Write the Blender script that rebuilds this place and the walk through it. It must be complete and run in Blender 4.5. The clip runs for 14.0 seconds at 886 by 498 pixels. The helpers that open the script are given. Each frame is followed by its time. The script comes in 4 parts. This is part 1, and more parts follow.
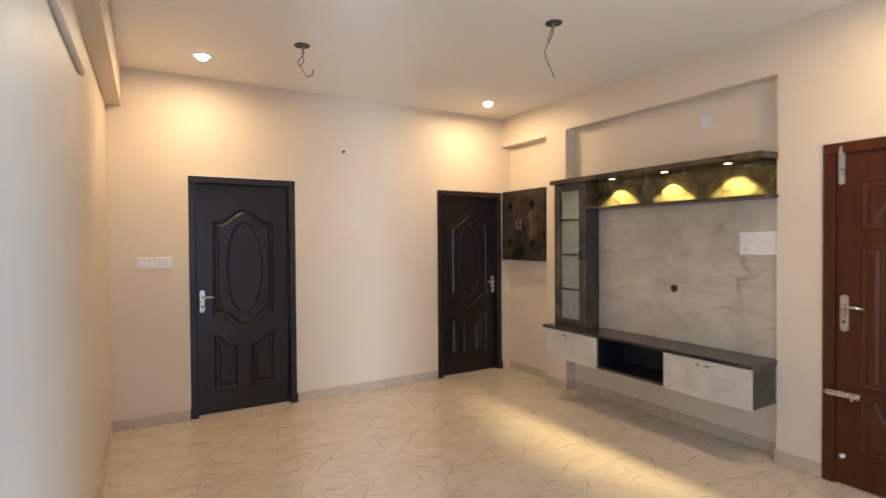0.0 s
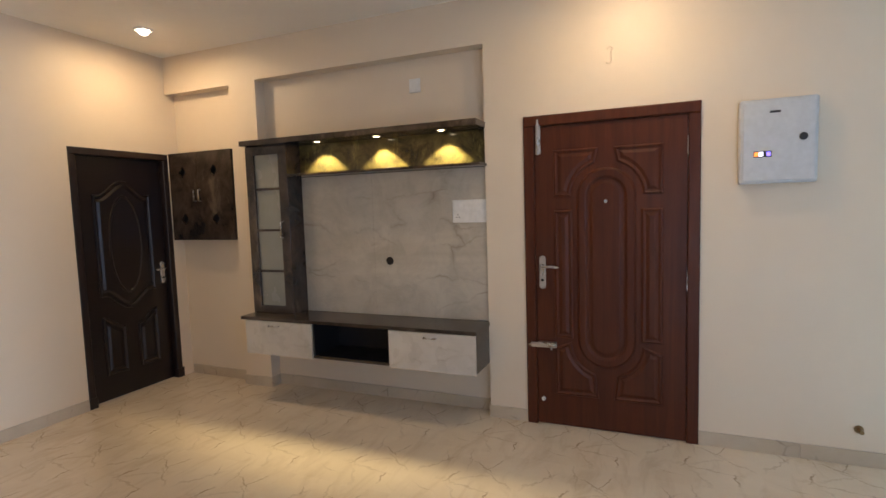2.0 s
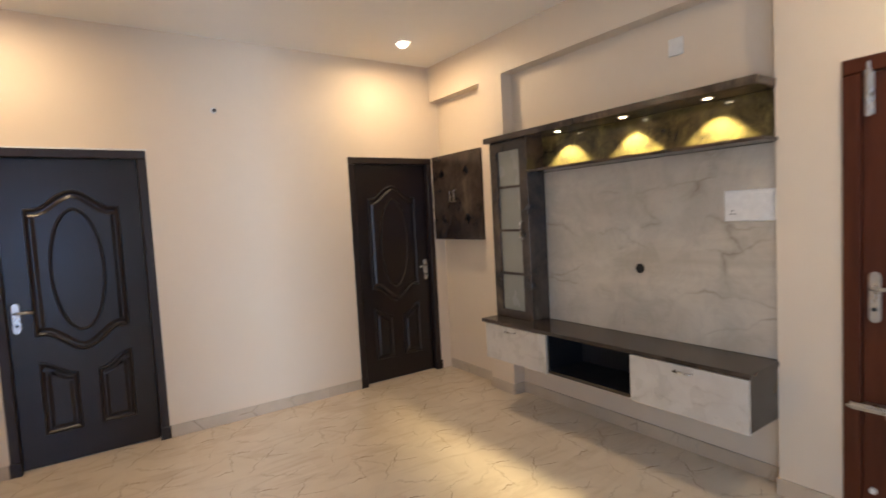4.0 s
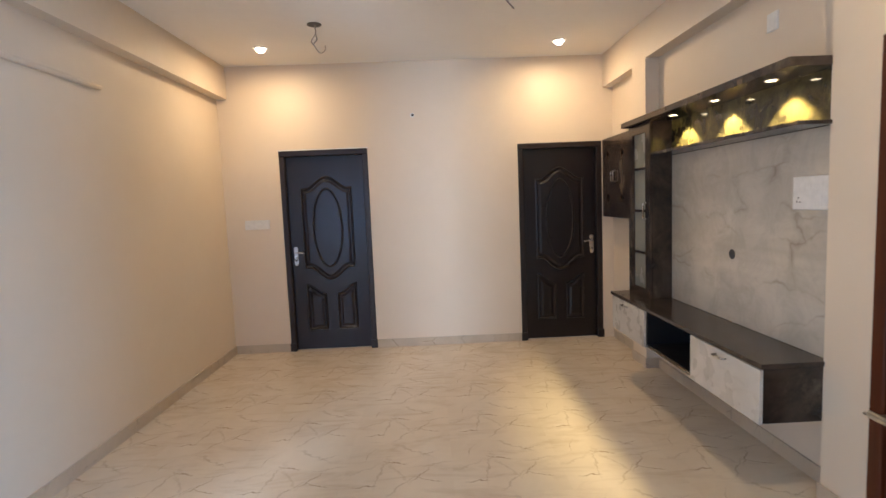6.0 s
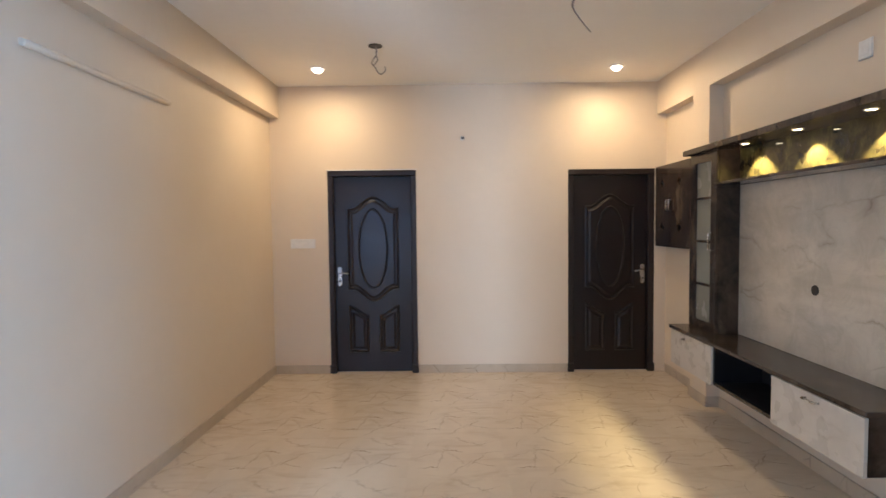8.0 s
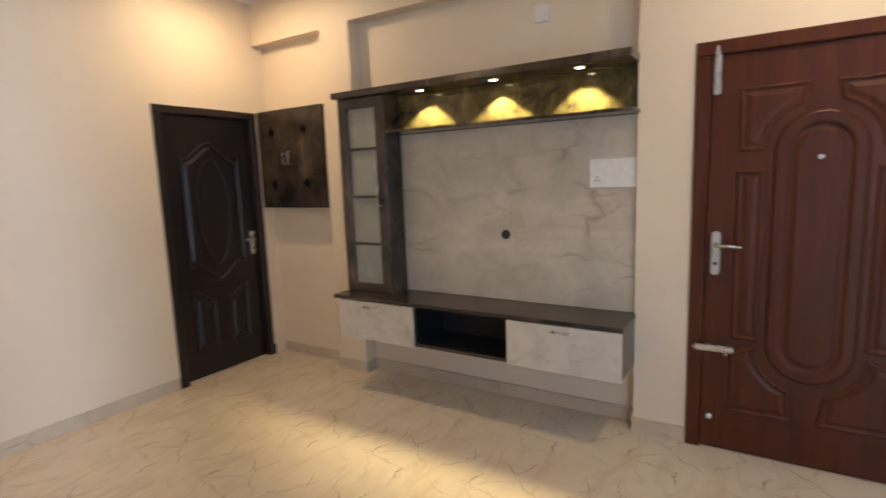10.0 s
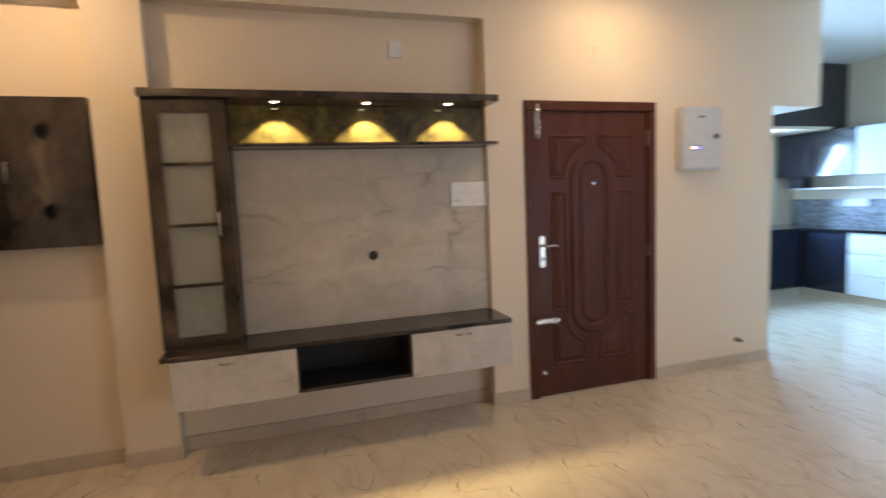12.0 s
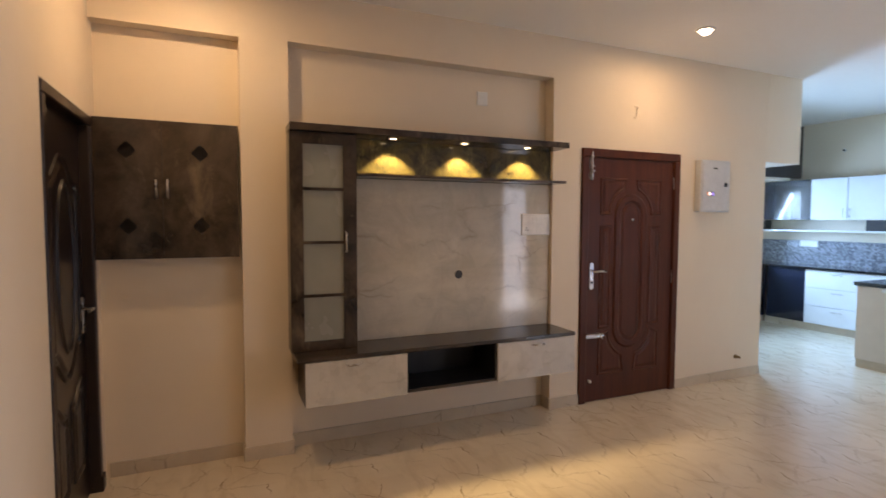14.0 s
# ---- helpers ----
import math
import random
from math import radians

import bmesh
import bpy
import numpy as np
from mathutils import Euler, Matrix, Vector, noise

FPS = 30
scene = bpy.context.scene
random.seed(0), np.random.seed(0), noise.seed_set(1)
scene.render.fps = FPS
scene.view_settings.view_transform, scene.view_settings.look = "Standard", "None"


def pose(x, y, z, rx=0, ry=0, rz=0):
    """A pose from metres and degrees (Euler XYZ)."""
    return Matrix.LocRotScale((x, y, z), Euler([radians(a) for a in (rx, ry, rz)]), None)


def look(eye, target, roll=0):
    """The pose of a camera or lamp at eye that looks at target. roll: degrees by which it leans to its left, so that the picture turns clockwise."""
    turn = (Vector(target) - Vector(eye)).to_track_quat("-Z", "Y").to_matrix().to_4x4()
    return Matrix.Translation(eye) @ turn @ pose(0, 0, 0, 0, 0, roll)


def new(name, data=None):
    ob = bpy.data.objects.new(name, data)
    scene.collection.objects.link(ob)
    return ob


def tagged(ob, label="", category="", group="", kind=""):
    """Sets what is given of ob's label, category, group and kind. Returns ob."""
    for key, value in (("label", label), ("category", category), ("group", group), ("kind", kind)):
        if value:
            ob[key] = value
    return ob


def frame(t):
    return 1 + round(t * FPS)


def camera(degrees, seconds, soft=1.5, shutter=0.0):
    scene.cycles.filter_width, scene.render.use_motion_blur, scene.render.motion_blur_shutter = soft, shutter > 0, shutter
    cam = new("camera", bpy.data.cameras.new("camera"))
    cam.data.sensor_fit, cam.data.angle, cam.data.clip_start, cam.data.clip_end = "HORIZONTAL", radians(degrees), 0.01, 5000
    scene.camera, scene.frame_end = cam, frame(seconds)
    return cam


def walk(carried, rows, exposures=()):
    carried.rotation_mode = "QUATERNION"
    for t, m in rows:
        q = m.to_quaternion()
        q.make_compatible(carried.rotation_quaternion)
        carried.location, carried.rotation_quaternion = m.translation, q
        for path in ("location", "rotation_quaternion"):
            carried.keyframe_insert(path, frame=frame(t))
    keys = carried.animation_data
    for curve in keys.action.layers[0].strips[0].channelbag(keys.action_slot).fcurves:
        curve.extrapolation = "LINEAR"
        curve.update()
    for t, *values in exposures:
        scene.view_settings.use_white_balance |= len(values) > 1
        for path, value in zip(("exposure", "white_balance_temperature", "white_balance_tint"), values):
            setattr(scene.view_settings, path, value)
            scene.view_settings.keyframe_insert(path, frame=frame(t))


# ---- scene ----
cam = camera(81.3, 14.0, shutter=0.5)
PATH = [
    (0, (0.495, 0.393, 1.485), (1.512, 2.114, 1.451), -0.4),
    (0.5, (0.621, 0.588, 1.511), (1.578, 2.342, 1.417), -0.6),
    (1, (0.663, 0.813, 1.518), (2.026, 2.264, 1.323), 0.1),
    (1.5, (0.697, 0.959, 1.487), (2.342, 2.082, 1.307), 0.5),
    (2, (0.742, 1.107, 1.49), (2.579, 1.881, 1.324), -1.8),
    (2.5, (0.726, 1.177, 1.488), (2.539, 2.006, 1.33), -2.9),
    (3, (0.77, 1.127, 1.494), (2.289, 2.424, 1.383), -2.9),
    (3.5, (0.916, 1.053, 1.498), (2.169, 2.609, 1.391), -2.6),
    (4, (1.375, 1.052, 1.483), (2.501, 2.701, 1.352), -3.1),
    (4.2, (1.526, 0.985, 1.487), (2.48, 2.734, 1.307), -2.6),
    (6.3, (2.424, -0.195, 1.483), (2.435, 1.797, 1.308), -1.8),
    (6.5, (2.467, -0.253, 1.483), (2.458, 1.74, 1.319), -1.3),
    (7, (2.394, -0.3, 1.484), (2.28, 1.693, 1.357), -0.4),
    (7.2, (2.298, -0.292, 1.489), (2.141, 1.699, 1.398), -0.3),
    (9.3, (1.64, 1.06, 1.485), (2.618, 2.789, 1.254), -1.9),
    (9.5, (1.501, 1.22, 1.471), (2.714, 2.789, 1.219), -2.0),
    (10, (1.242, 1.615, 1.461), (2.918, 2.67, 1.183), -2.1),
    (10.5, (1.008, 2.063, 1.49), (2.9, 2.668, 1.258), -3.0),
    (11, (0.93, 2.576, 1.465), (2.905, 2.835, 1.287), -3.0),
    (11.5, (0.874, 3.087, 1.474), (2.858, 2.962, 1.253), -1.8),
    (12, (0.949, 3.511, 1.436), (2.85, 2.923, 1.236), -2.4),
    (12.5, (0.852, 3.917, 1.468), (2.486, 2.781, 1.265), -2.8),
    (13, (0.797, 4.199, 1.474), (2.393, 3.006, 1.301), -1.9),
    (13.5, (0.78, 4.515, 1.48), (2.519, 3.538, 1.335), -1.7),
    (14, (0.811, 4.556, 1.482), (2.641, 3.759, 1.369), 0.2),
]
# the camera's own exposure and white balance: seconds, stops, kelvin, tint
EXPOSURES = [
    (0.0, 0.01, 6850, 18), (0.5, -0.24, 6900, 19), (1.0, -0.28, 6900, 19), (1.5, -0.35, 6900, 19), (2.0, -0.49, 6900, 19),
    (2.5, -0.61, 6900, 19), (3.0, -0.30, 6850, 19), (3.5, -0.19, 6850, 19), (4.0, -0.13, 6640, 19), (6.5, -0.16, 6550, 19),
    (7.0, -0.22, 6520, 19), (9.5, -0.13, 6570, 17), (10.0, -0.17, 6820, 18), (11.0, -0.22, 6920, 18), (12.0, -0.42, 7580, 22),
    (12.5, -0.46, 7660, 27), (13.0, -0.56, 7660, 28), (13.5, -0.52, 7790, 29), (14.0, -0.67, 8050, 28),
]
walk(cam, [(t, look(eye, target, roll)) for t, eye, target, roll in PATH], EXPOSURES)

# ---- light ----
world = bpy.data.worlds.new("sky")
scene.world = world
world.use_nodes = True
wt = world.node_tree
sky = wt.nodes.new("ShaderNodeTexSky")
sky.sky_type = "NISHITA"
sky.sun_disc = False
sky.sun_elevation, sky.sun_rotation = radians(48), radians(200)
wt.links.new(sky.outputs[0], wt.nodes["Background"].inputs[0])
wt.nodes["Background"].inputs[1].default_value = 0.14

X_TV, Y_FAR, X_LEFT, Y_BACK, H = 4.12, 5.17, 0.30, -0.80, 2.868
Y_JAMB = 0.62                            # where the side wall steps to the balcony doorway
K_EAST, K_BACK, K_WEST, K_NORTH = 6.40, -3.32, 3.25, -0.23


def area_lamp(name, m, sx, sy, power, colour):
    d = bpy.data.lights.new(name, "AREA")
    d.shape, d.size, d.size_y, d.energy, d.color = "RECTANGLE", sx, sy, power, colour
    ob = new(name, d)
    ob.matrix_basis = m
    return ob


def spot_lamp(name, eye, target, power, colour, angle, blend, radius):
    d = bpy.data.lights.new(name, "SPOT")
    d.energy, d.color, d.spot_size, d.spot_blend, d.shadow_soft_size = power, colour, radians(angle), blend, radius
    ob = new(name, d)
    ob.matrix_basis = look(eye, target)
    return ob


WIN1 = (0.36, 0.86, 0.52, 2.05)          # unseen window added in the south wall: x0, x1, z0, z1
BALCONY = (-0.45, 0.38, 2.03)            # open balcony doorway in the west wall: y0, y1, height


def disk_lamp(name, eye, size, power, colour):
    d = bpy.data.lights.new(name, "AREA")
    d.shape, d.size, d.energy, d.color = "DISK", size, power, colour
    ob = new(name, d)
    ob.matrix_basis = look(eye, (eye[0], eye[1], 0))
    return ob


WIN2 = (-2.45, -1.55, 1.02, 1.98)        # kitchen window in the east wall: y0, y1, z0, z1
DOWNLIGHTS = [(0.926, 4.605), (3.557, 4.66), (3.565, 1.28)]
SHELF_SPOTS = [3.505, 2.989, 2.482]
area_lamp("doorway_skylight", look((-0.36, -1.90, 1.25), (0.32, 0.4, 1.1)), 0.72, 2.2, 1150, (0.58, 0.77, 1.0))
# fill lamp in the added window, there to give door_1 a blue reflection
area_lamp("window_skylight", look((0.61, -0.90, 1.28), (0.75, 1.0, 1.2)), 0.46, 1.48, 25, (0.22, 0.48, 1.0))
area_lamp("balcony_skylight", look((0.296, 0.160, 1.00), (1.5, 0.16, 1.0)), 0.42, 1.97, 27, (0.58, 0.76, 1.0))
area_lamp("kitchen_skylight", look((6.46, -2.0, 1.5), (3.6, -0.4, 0.2)), 0.86, 0.92, 370, (0.23, 0.54, 1.0))
for lx, ly in DOWNLIGHTS:
    disk_lamp("downlight_beam", (lx, ly, H - 0.044), 0.06, 12.6, (1.0, 0.775, 0.46))
for ly in SHELF_SPOTS:
    spot_lamp("shelf_spot_beam", (4.04, ly, 1.985), (4.44, ly, 0), 74, (1.0, 0.85, 0.44), 96, 0.4, 0.012)


# ---- materials ----
class Mat:
    """A small builder round a Principled node tree."""

    def __init__(self, name, colour=(0.5, 0.5, 0.5), rough=0.5, metal=0.0, coat=0.0, spec=0.5):
        self.m = bpy.data.materials.new(name)
        self.m.use_nodes = True
        self.t = self.m.node_tree
        self.b = self.t.nodes["Principled BSDF"]
        self.b.inputs["Base Color"].default_value = (*colour, 1)
        self.b.inputs["Roughness"].default_value = rough
        self.b.inputs["Metallic"].default_value = metal
        self.b.inputs["Coat Weight"].default_value = coat
        self.b.inputs["Specular IOR Level"].default_value = spec
        self.co = self.t.nodes.new("ShaderNodeTexCoord").outputs["Object"]

    def node(self, kind, ins=(), **props):
        n = self.t.nodes.new(kind)
        for k, v in props.items():
            setattr(n, k, v)
        for k, v in dict(ins).items():
            if isinstance(v, bpy.types.NodeSocket):
                self.t.links.new(v, n.inputs[k])
            else:
                n.inputs[k].default_value = v
        return n

    def scaled(self, sx, sy, sz, rot=(0, 0, 0), co=None):
        return self.node("ShaderNodeMapping", {"Vector": co or self.co, "Scale": (sx, sy, sz), "Rotation": rot}).outputs[0]

    def noise(self, scale, detail=4, rough=0.55, co=None, dist=0.0):
        return self.node("ShaderNodeTexNoise", {"Vector": co or self.co, "Scale": scale, "Detail": detail, "Roughness": rough, "Distortion": dist}).outputs["Fac"]

    def ramp(self, fac, *stops):
        n = self.node("ShaderNodeValToRGB", {"Fac": fac})
        e = n.color_ramp.elements
        while len(e) < len(stops):
            e.new(0.5)
        for el, (p, c) in zip(e, stops):
            el.position = p
            el.color = (*c, 1) if isinstance(c, tuple) else (c, c, c, 1)
        return n.outputs[0]

    def mix(self, fac, a, b, mode="MIX"):
        n = self.node("ShaderNodeMix", data_type="RGBA", blend_type=mode)
        for i, v in ((0, fac), (6, a), (7, b)):
            if isinstance(v, bpy.types.NodeSocket):
                self.t.links.new(v, n.inputs[i])
            else:
                n.inputs[i].default_value = (*v, 1) if isinstance(v, tuple) else v
        return n.outputs[2]

    def math(self, op, a, b=0.0):
        return self.node("ShaderNodeMath", {0: a, 1: b}, operation=op).outputs[0]

    def set(self, name, socket):
        self.t.links.new(socket, self.b.inputs[name])
        return self

    def bump(self, height, strength=0.2, dist=0.002):
        n = self.node("ShaderNodeBump", {"Height": height, "Strength": strength, "Distance": dist})
        return self.set("Normal", n.outputs[0])


def paint(name, a, b, rough=0.6):
    m = Mat(name, a, rough)
    big, small = m.noise(0.9, 3), m.noise(14, 5)
    m.set("Base Color", m.mix(m.ramp(big, (0.35, 0.0), (0.68, 1.0)), m.mix(m.ramp(small, (0.3, 0.0), (0.8, 1.0)), a, tuple(0.97 * c for c in a)), b))
    m.set("Roughness", m.ramp(m.noise(6, 4), (0.3, rough - 0.06), (0.7, rough + 0.08)))
    roller = m.math("ADD", m.math("MULTIPLY", m.noise(160, 3), 0.5), m.math("MULTIPLY", m.noise(2.2, 3), 1.2))
    return m.bump(roller, 0.25, 0.003).m


WALL = paint("cream_wall_paint", (0.77, 0.657, 0.52), (0.735, 0.619, 0.48), 0.5)
CEIL = paint("white_ceiling_paint", (0.90, 0.87, 0.81), (0.87, 0.84, 0.78), 0.6)


def floor_tile():
    """Glazed tile, 0.6 m square, every tile with the same short dark cracks and faint long veins."""
    m = Mat("veined_vitrified_tile", (0.6, 0.54, 0.47), 0.16)
    tile = m.node("ShaderNodeVectorMath", {0: m.scaled(1 / 0.6, 1 / 0.6, 0)}, operation="FRACTION").outputs[0]
    tile = m.node("ShaderNodeVectorMath", {0: tile, 3: 0.6}, operation="SCALE").outputs[0]
    base = m.mix(m.ramp(m.noise(2.6, 6, 0.6, dist=0.6, co=tile), (0.3, 0.0), (0.7, 1.0)), (0.71, 0.61, 0.475), (0.61, 0.505, 0.38))
    base = m.mix(m.ramp(m.noise(0.8, 4, 0.6), (0.35, 0.0), (0.75, 0.5)), base, (0.72, 0.635, 0.52))
    drift = m.noise(2.1, 6, 0.62, co=m.scaled(1.0, 3.6, 1.0, (0, 0, radians(38))), dist=0.9)
    base = m.mix(m.ramp(drift, (0.50, 0.0), (0.72, 0.5)), base, (0.46, 0.35, 0.24))
    warp = m.node("ShaderNodeTexNoise", {"Vector": tile, "Scale": 9.0, "Detail": 5.0, "Roughness": 0.65}).outputs["Color"]
    warp = m.node("ShaderNodeVectorMath", {0: warp, 1: (0.5, 0.5, 0.5)}, operation="SUBTRACT").outputs[0]
    bent = m.node("ShaderNodeVectorMath", {0: warp, 1: (0.13, 0.13, 0.0), 2: tile}, operation="MULTIPLY_ADD").outputs[0]
    col = base
    # each crack: its middle in the tile, its angle, half length, half width, strength
    for cx, cy, angle, half, wide, deep in (
            (0.13, 0.12, 8, 0.055, 0.0065, 1.0), (0.27, 0.37, -14, 0.060, 0.0065, 1.0), (0.42, 0.22, 62, 0.090, 0.0055, 0.8),
            (0.46, 0.17, -24, 0.060, 0.0062, 0.95), (0.48, 0.47, 30, 0.060, 0.0045, 0.6), (0.11, 0.46, 70, 0.080, 0.0045, 0.5),
            (0.32, 0.12, 48, 0.12, 0.008, 0.42), (0.20, 0.27, 80, 0.17, 0.008, 0.36), (0.38, 0.50, -38, 0.14, 0.008, 0.38), (0.50, 0.33, 10, 0.15, 0.007, 0.34), (0.09, 0.30, 30, 0.12, 0.010, 0.26), (0.30, 0.24, -58, 0.13, 0.010, 0.24)):
        off = m.node("ShaderNodeVectorMath", {0: bent, 1: (cx, cy, 0)}, operation="SUBTRACT").outputs[0]
        rot = m.node("ShaderNodeVectorRotate", {"Vector": off, "Axis": (0, 0, 1), "Angle": radians(-angle)}).outputs[0]
        xyz = m.node("ShaderNodeSeparateXYZ", {0: rot}).outputs
        along = m.math("DIVIDE", m.math("ABSOLUTE", xyz[0]), half * 1.25)
        taper = m.ramp(along, (0.0, 0.85 * deep), (0.5, deep * 0.6), (1.0, 0.0))
        across = m.ramp(m.math("DIVIDE", m.math("ABSOLUTE", xyz[1]), wide), (0.0, 1.0), (0.45, 0.8), (1.0, 0.0))
        col = m.mix(m.math("MULTIPLY", taper, across), col, (0.21, 0.135, 0.08))
    m.set("Base Color", col)
    m.set("Roughness", m.ramp(m.noise(9, 4), (0.3, 0.16), (0.7, 0.27)))
    return m.bump(m.noise(2.5, 2), 0.04, 0.004).m


FLOOR = floor_tile()


def skirt_tile():
    m = Mat("skirting_tile", (0.5, 0.45, 0.4), 0.3)
    base = m.mix(m.ramp(m.noise(3, 5, 0.6), (0.3, 0.0), (0.7, 1.0)), (0.60, 0.495, 0.375), (0.48, 0.39, 0.29))
    cell = m.node("ShaderNodeTexVoronoi", {"Vector": m.scaled(3, 3, 3), "Scale": 1.3}, feature="DISTANCE_TO_EDGE").outputs["Distance"]
    m.set("Base Color", m.mix(m.math("MULTIPLY", m.ramp(cell, (0.0, 0.8), (0.03, 0.0)), m.ramp(m.noise(4), (0.52, 0.0), (0.66, 1.0))), base, (0.22, 0.15, 0.10)))
    return m.m


SKIRT = skirt_tile()


def timber(name, dark, light, rough, coat, axis="z", fine=1.0, spec=0.5, vary=1.0):
    m = Mat(name, dark, rough, coat=coat, spec=spec)
    s = {"z": (22, 22, 1.3), "x": (1.3, 22, 22), "y": (22, 1.3, 22)}[axis]
    co = m.scaled(*s)
    grain = m.noise(1.6 * fine, 6, 0.6, co=co, dist=0.8)
    pores = m.noise(9 * fine, 3, 0.6, co=co)
    col = m.mix(m.ramp(grain, (0.32, 0.0), (0.68, 1.0)), dark, light)
    col = m.mix(m.ramp(pores, (0.55, 0.0), (0.75, 0.28)), col, tuple(0.5 * c for c in dark))
    m.set("Base Color", col)
    m.set("Roughness", m.ramp(m.noise(5, 4), (0.3, rough - 0.05 * vary), (0.7, rough + 0.1 * vary)))
    return m.bump(pores, 0.12, 0.001).m


POLISH_SPEC = 0.28
MAHOGANY = timber("polished_mahogany", (0.062, 0.0130, 0.0047), (0.094, 0.0230, 0.0078), 0.42, 0.0, fine=0.6, spec=POLISH_SPEC)
DARKDOOR = timber("dark_brown_moulded_door", (0.0075, 0.0042, 0.0044), (0.011, 0.0062, 0.0064), 0.30, 0.0, spec=0.48, vary=0.3)
DARKFRAME = timber("dark_brown_door_frame", (0.011, 0.006, 0.0055), (0.018, 0.0095, 0.0085), 0.38, 0.0)


def cloudy_laminate(name, a, b, c, rough, fine=1.0):
    m = Mat(name, a, rough)
    big = m.noise(3.6 * fine, 8, 0.68, dist=0.4)
    streak = m.noise(1.7 * fine, 7, 0.66, co=m.scaled(3.2, 3.2, 1.6), dist=0.3)
    col = m.mix(m.ramp(big, (0.36, 0.0), (0.68, 1.0)), a, b)
    col = m.mix(m.ramp(streak, (0.56, 0.0), (0.78, 0.8)), col, c)
    m.set("Base Color", col)
    m.set("Roughness", m.ramp(big, (0.3, max(0.03, rough - 0.06)), (0.7, rough + 0.08 * min(1.0, rough / 0.12))))
    return m.bump(m.noise(60, 3), 0.06, 0.001).m


SLATE = cloudy_laminate("dark_slate_laminate", (0.016, 0.0110, 0.009), (0.076, 0.054, 0.040), (0.19, 0.145, 0.098), 0.17)
# slate for the lit panel, the spots' yellow light put into its colour
SPOTLIT_SLATE = cloudy_laminate("dark_gilt_slate_laminate", (0.016, 0.013, 0.007), (0.11, 0.092, 0.034), (0.30, 0.26, 0.085), 0.05, 2.0)
BLACKIN = cloudy_laminate("black_inner_laminate", (0.010, 0.010, 0.012), (0.016, 0.016, 0.018), (0.022, 0.022, 0.024), 0.45)


def marble(name, a, b, vein, rough):
    m = Mat(name, a, rough, coat=0.1)
    col = m.mix(m.ramp(m.noise(1.5, 6, 0.6, dist=0.7, co=m.scaled(1, 0.7, 1.8, (0.5, 0, 0))), (0.34, 0.0), (0.68, 1.0)), a, b)
    col = m.mix(m.ramp(m.noise(5.5, 8, 0.7, dist=0.8), (0.42, 0.0), (0.74, 0.55)), col, tuple(0.74 * c for c in b))
    warp = m.node("ShaderNodeTexNoise", {"Vector": m.co, "Scale": 3.0, "Detail": 7.0}).outputs["Color"]
    co = m.node("ShaderNodeMix", {0: 0.16, 6: m.co, 7: warp}, data_type="RGBA", blend_type="LINEAR_LIGHT").outputs[2]
    cell = m.node("ShaderNodeTexVoronoi", {"Vector": m.scaled(1, 0.9, 3.2, (0.45, 0, 0), co), "Scale": 1.2}, feature="DISTANCE_TO_EDGE").outputs["Distance"]
    line = m.math("MULTIPLY", m.ramp(cell, (0.0, 0.62), (0.009, 0.3), (0.05, 0.0)), m.ramp(m.noise(3.4, 3), (0.46, 0.0), (0.66, 1.0)))
    m.set("Base Color", m.mix(line, col, vein))
    m.set("Roughness", m.ramp(m.noise(8, 4), (0.3, rough - 0.04), (0.7, rough + 0.06)))
    return m.bump(m.noise(3.5, 2), 0.12, 0.004).m


MARBLE = marble("grey_marble_laminate", (0.61, 0.555, 0.465), (0.46, 0.41, 0.335), (0.19, 0.14, 0.095), 0.07)
DRAWER = marble("pale_marble_laminate", (0.60, 0.57, 0.52), (0.53, 0.50, 0.45), (0.33, 0.28, 0.23), 0.28)


def plain(name, colour, rough, metal=0.0, coat=0.0, grain=30, amount=0.12):
    m = Mat(name, colour, rough, metal, coat)
    m.set("Base Color", m.mix(m.ramp(m.noise(grain, 4), (0.3, 0.0), (0.75, 1.0)), colour, tuple(c * (1 - amount) for c in colour)))
    m.set("Roughness", m.ramp(m.noise(grain * 0.5, 4), (0.3, max(0.03, rough - 0.05)), (0.7, rough + 0.07)))
    return m.m


STEEL = plain("brushed_steel", (0.62, 0.60, 0.57), 0.28, 1.0)
WHITE = plain("white_switch_plastic", (0.80, 0.79, 0.76), 0.35)
GREYBOX = plain("pale_grey_enamel", (0.60, 0.62, 0.64), 0.4)
BLACK = plain("black_plastic", (0.012, 0.012, 0.012), 0.4)
WIRE = plain("grey_wire_sheath", (0.30, 0.28, 0.26), 0.5)
CASEIN = plain("pale_cabinet_lining", (0.62, 0.63, 0.60), 0.5)
CASEGLASS = plain("frosted_glass", (0.28, 0.285, 0.25), 0.24, 0.0, 0.3, 4, 0.15)
BRASS = plain("dull_brass", (0.30, 0.19, 0.09), 0.35, 1.0)
KWHITE = plain("gloss_white_laminate", (0.74, 0.77, 0.78), 0.12, 0.0, 0.5, 6, 0.04)
KDARK = plain("gloss_dark_blue_laminate", (0.012, 0.017, 0.032), 0.2, 0.0, 0.6, 6, 0.2)
GRANITE = plain("black_granite", (0.014, 0.014, 0.016), 0.1, 0.0, 0.3, 240, 0.6)
# white counter laminate, coloured cream to carry the room's warm light
WARMLIT_LAM = plain("cream_laminate", (0.66, 0.57, 0.48), 0.35, 0.0, 0.1, 8, 0.06)
FRAMEW = plain("white_window_frame", (0.72, 0.72, 0.70), 0.4)


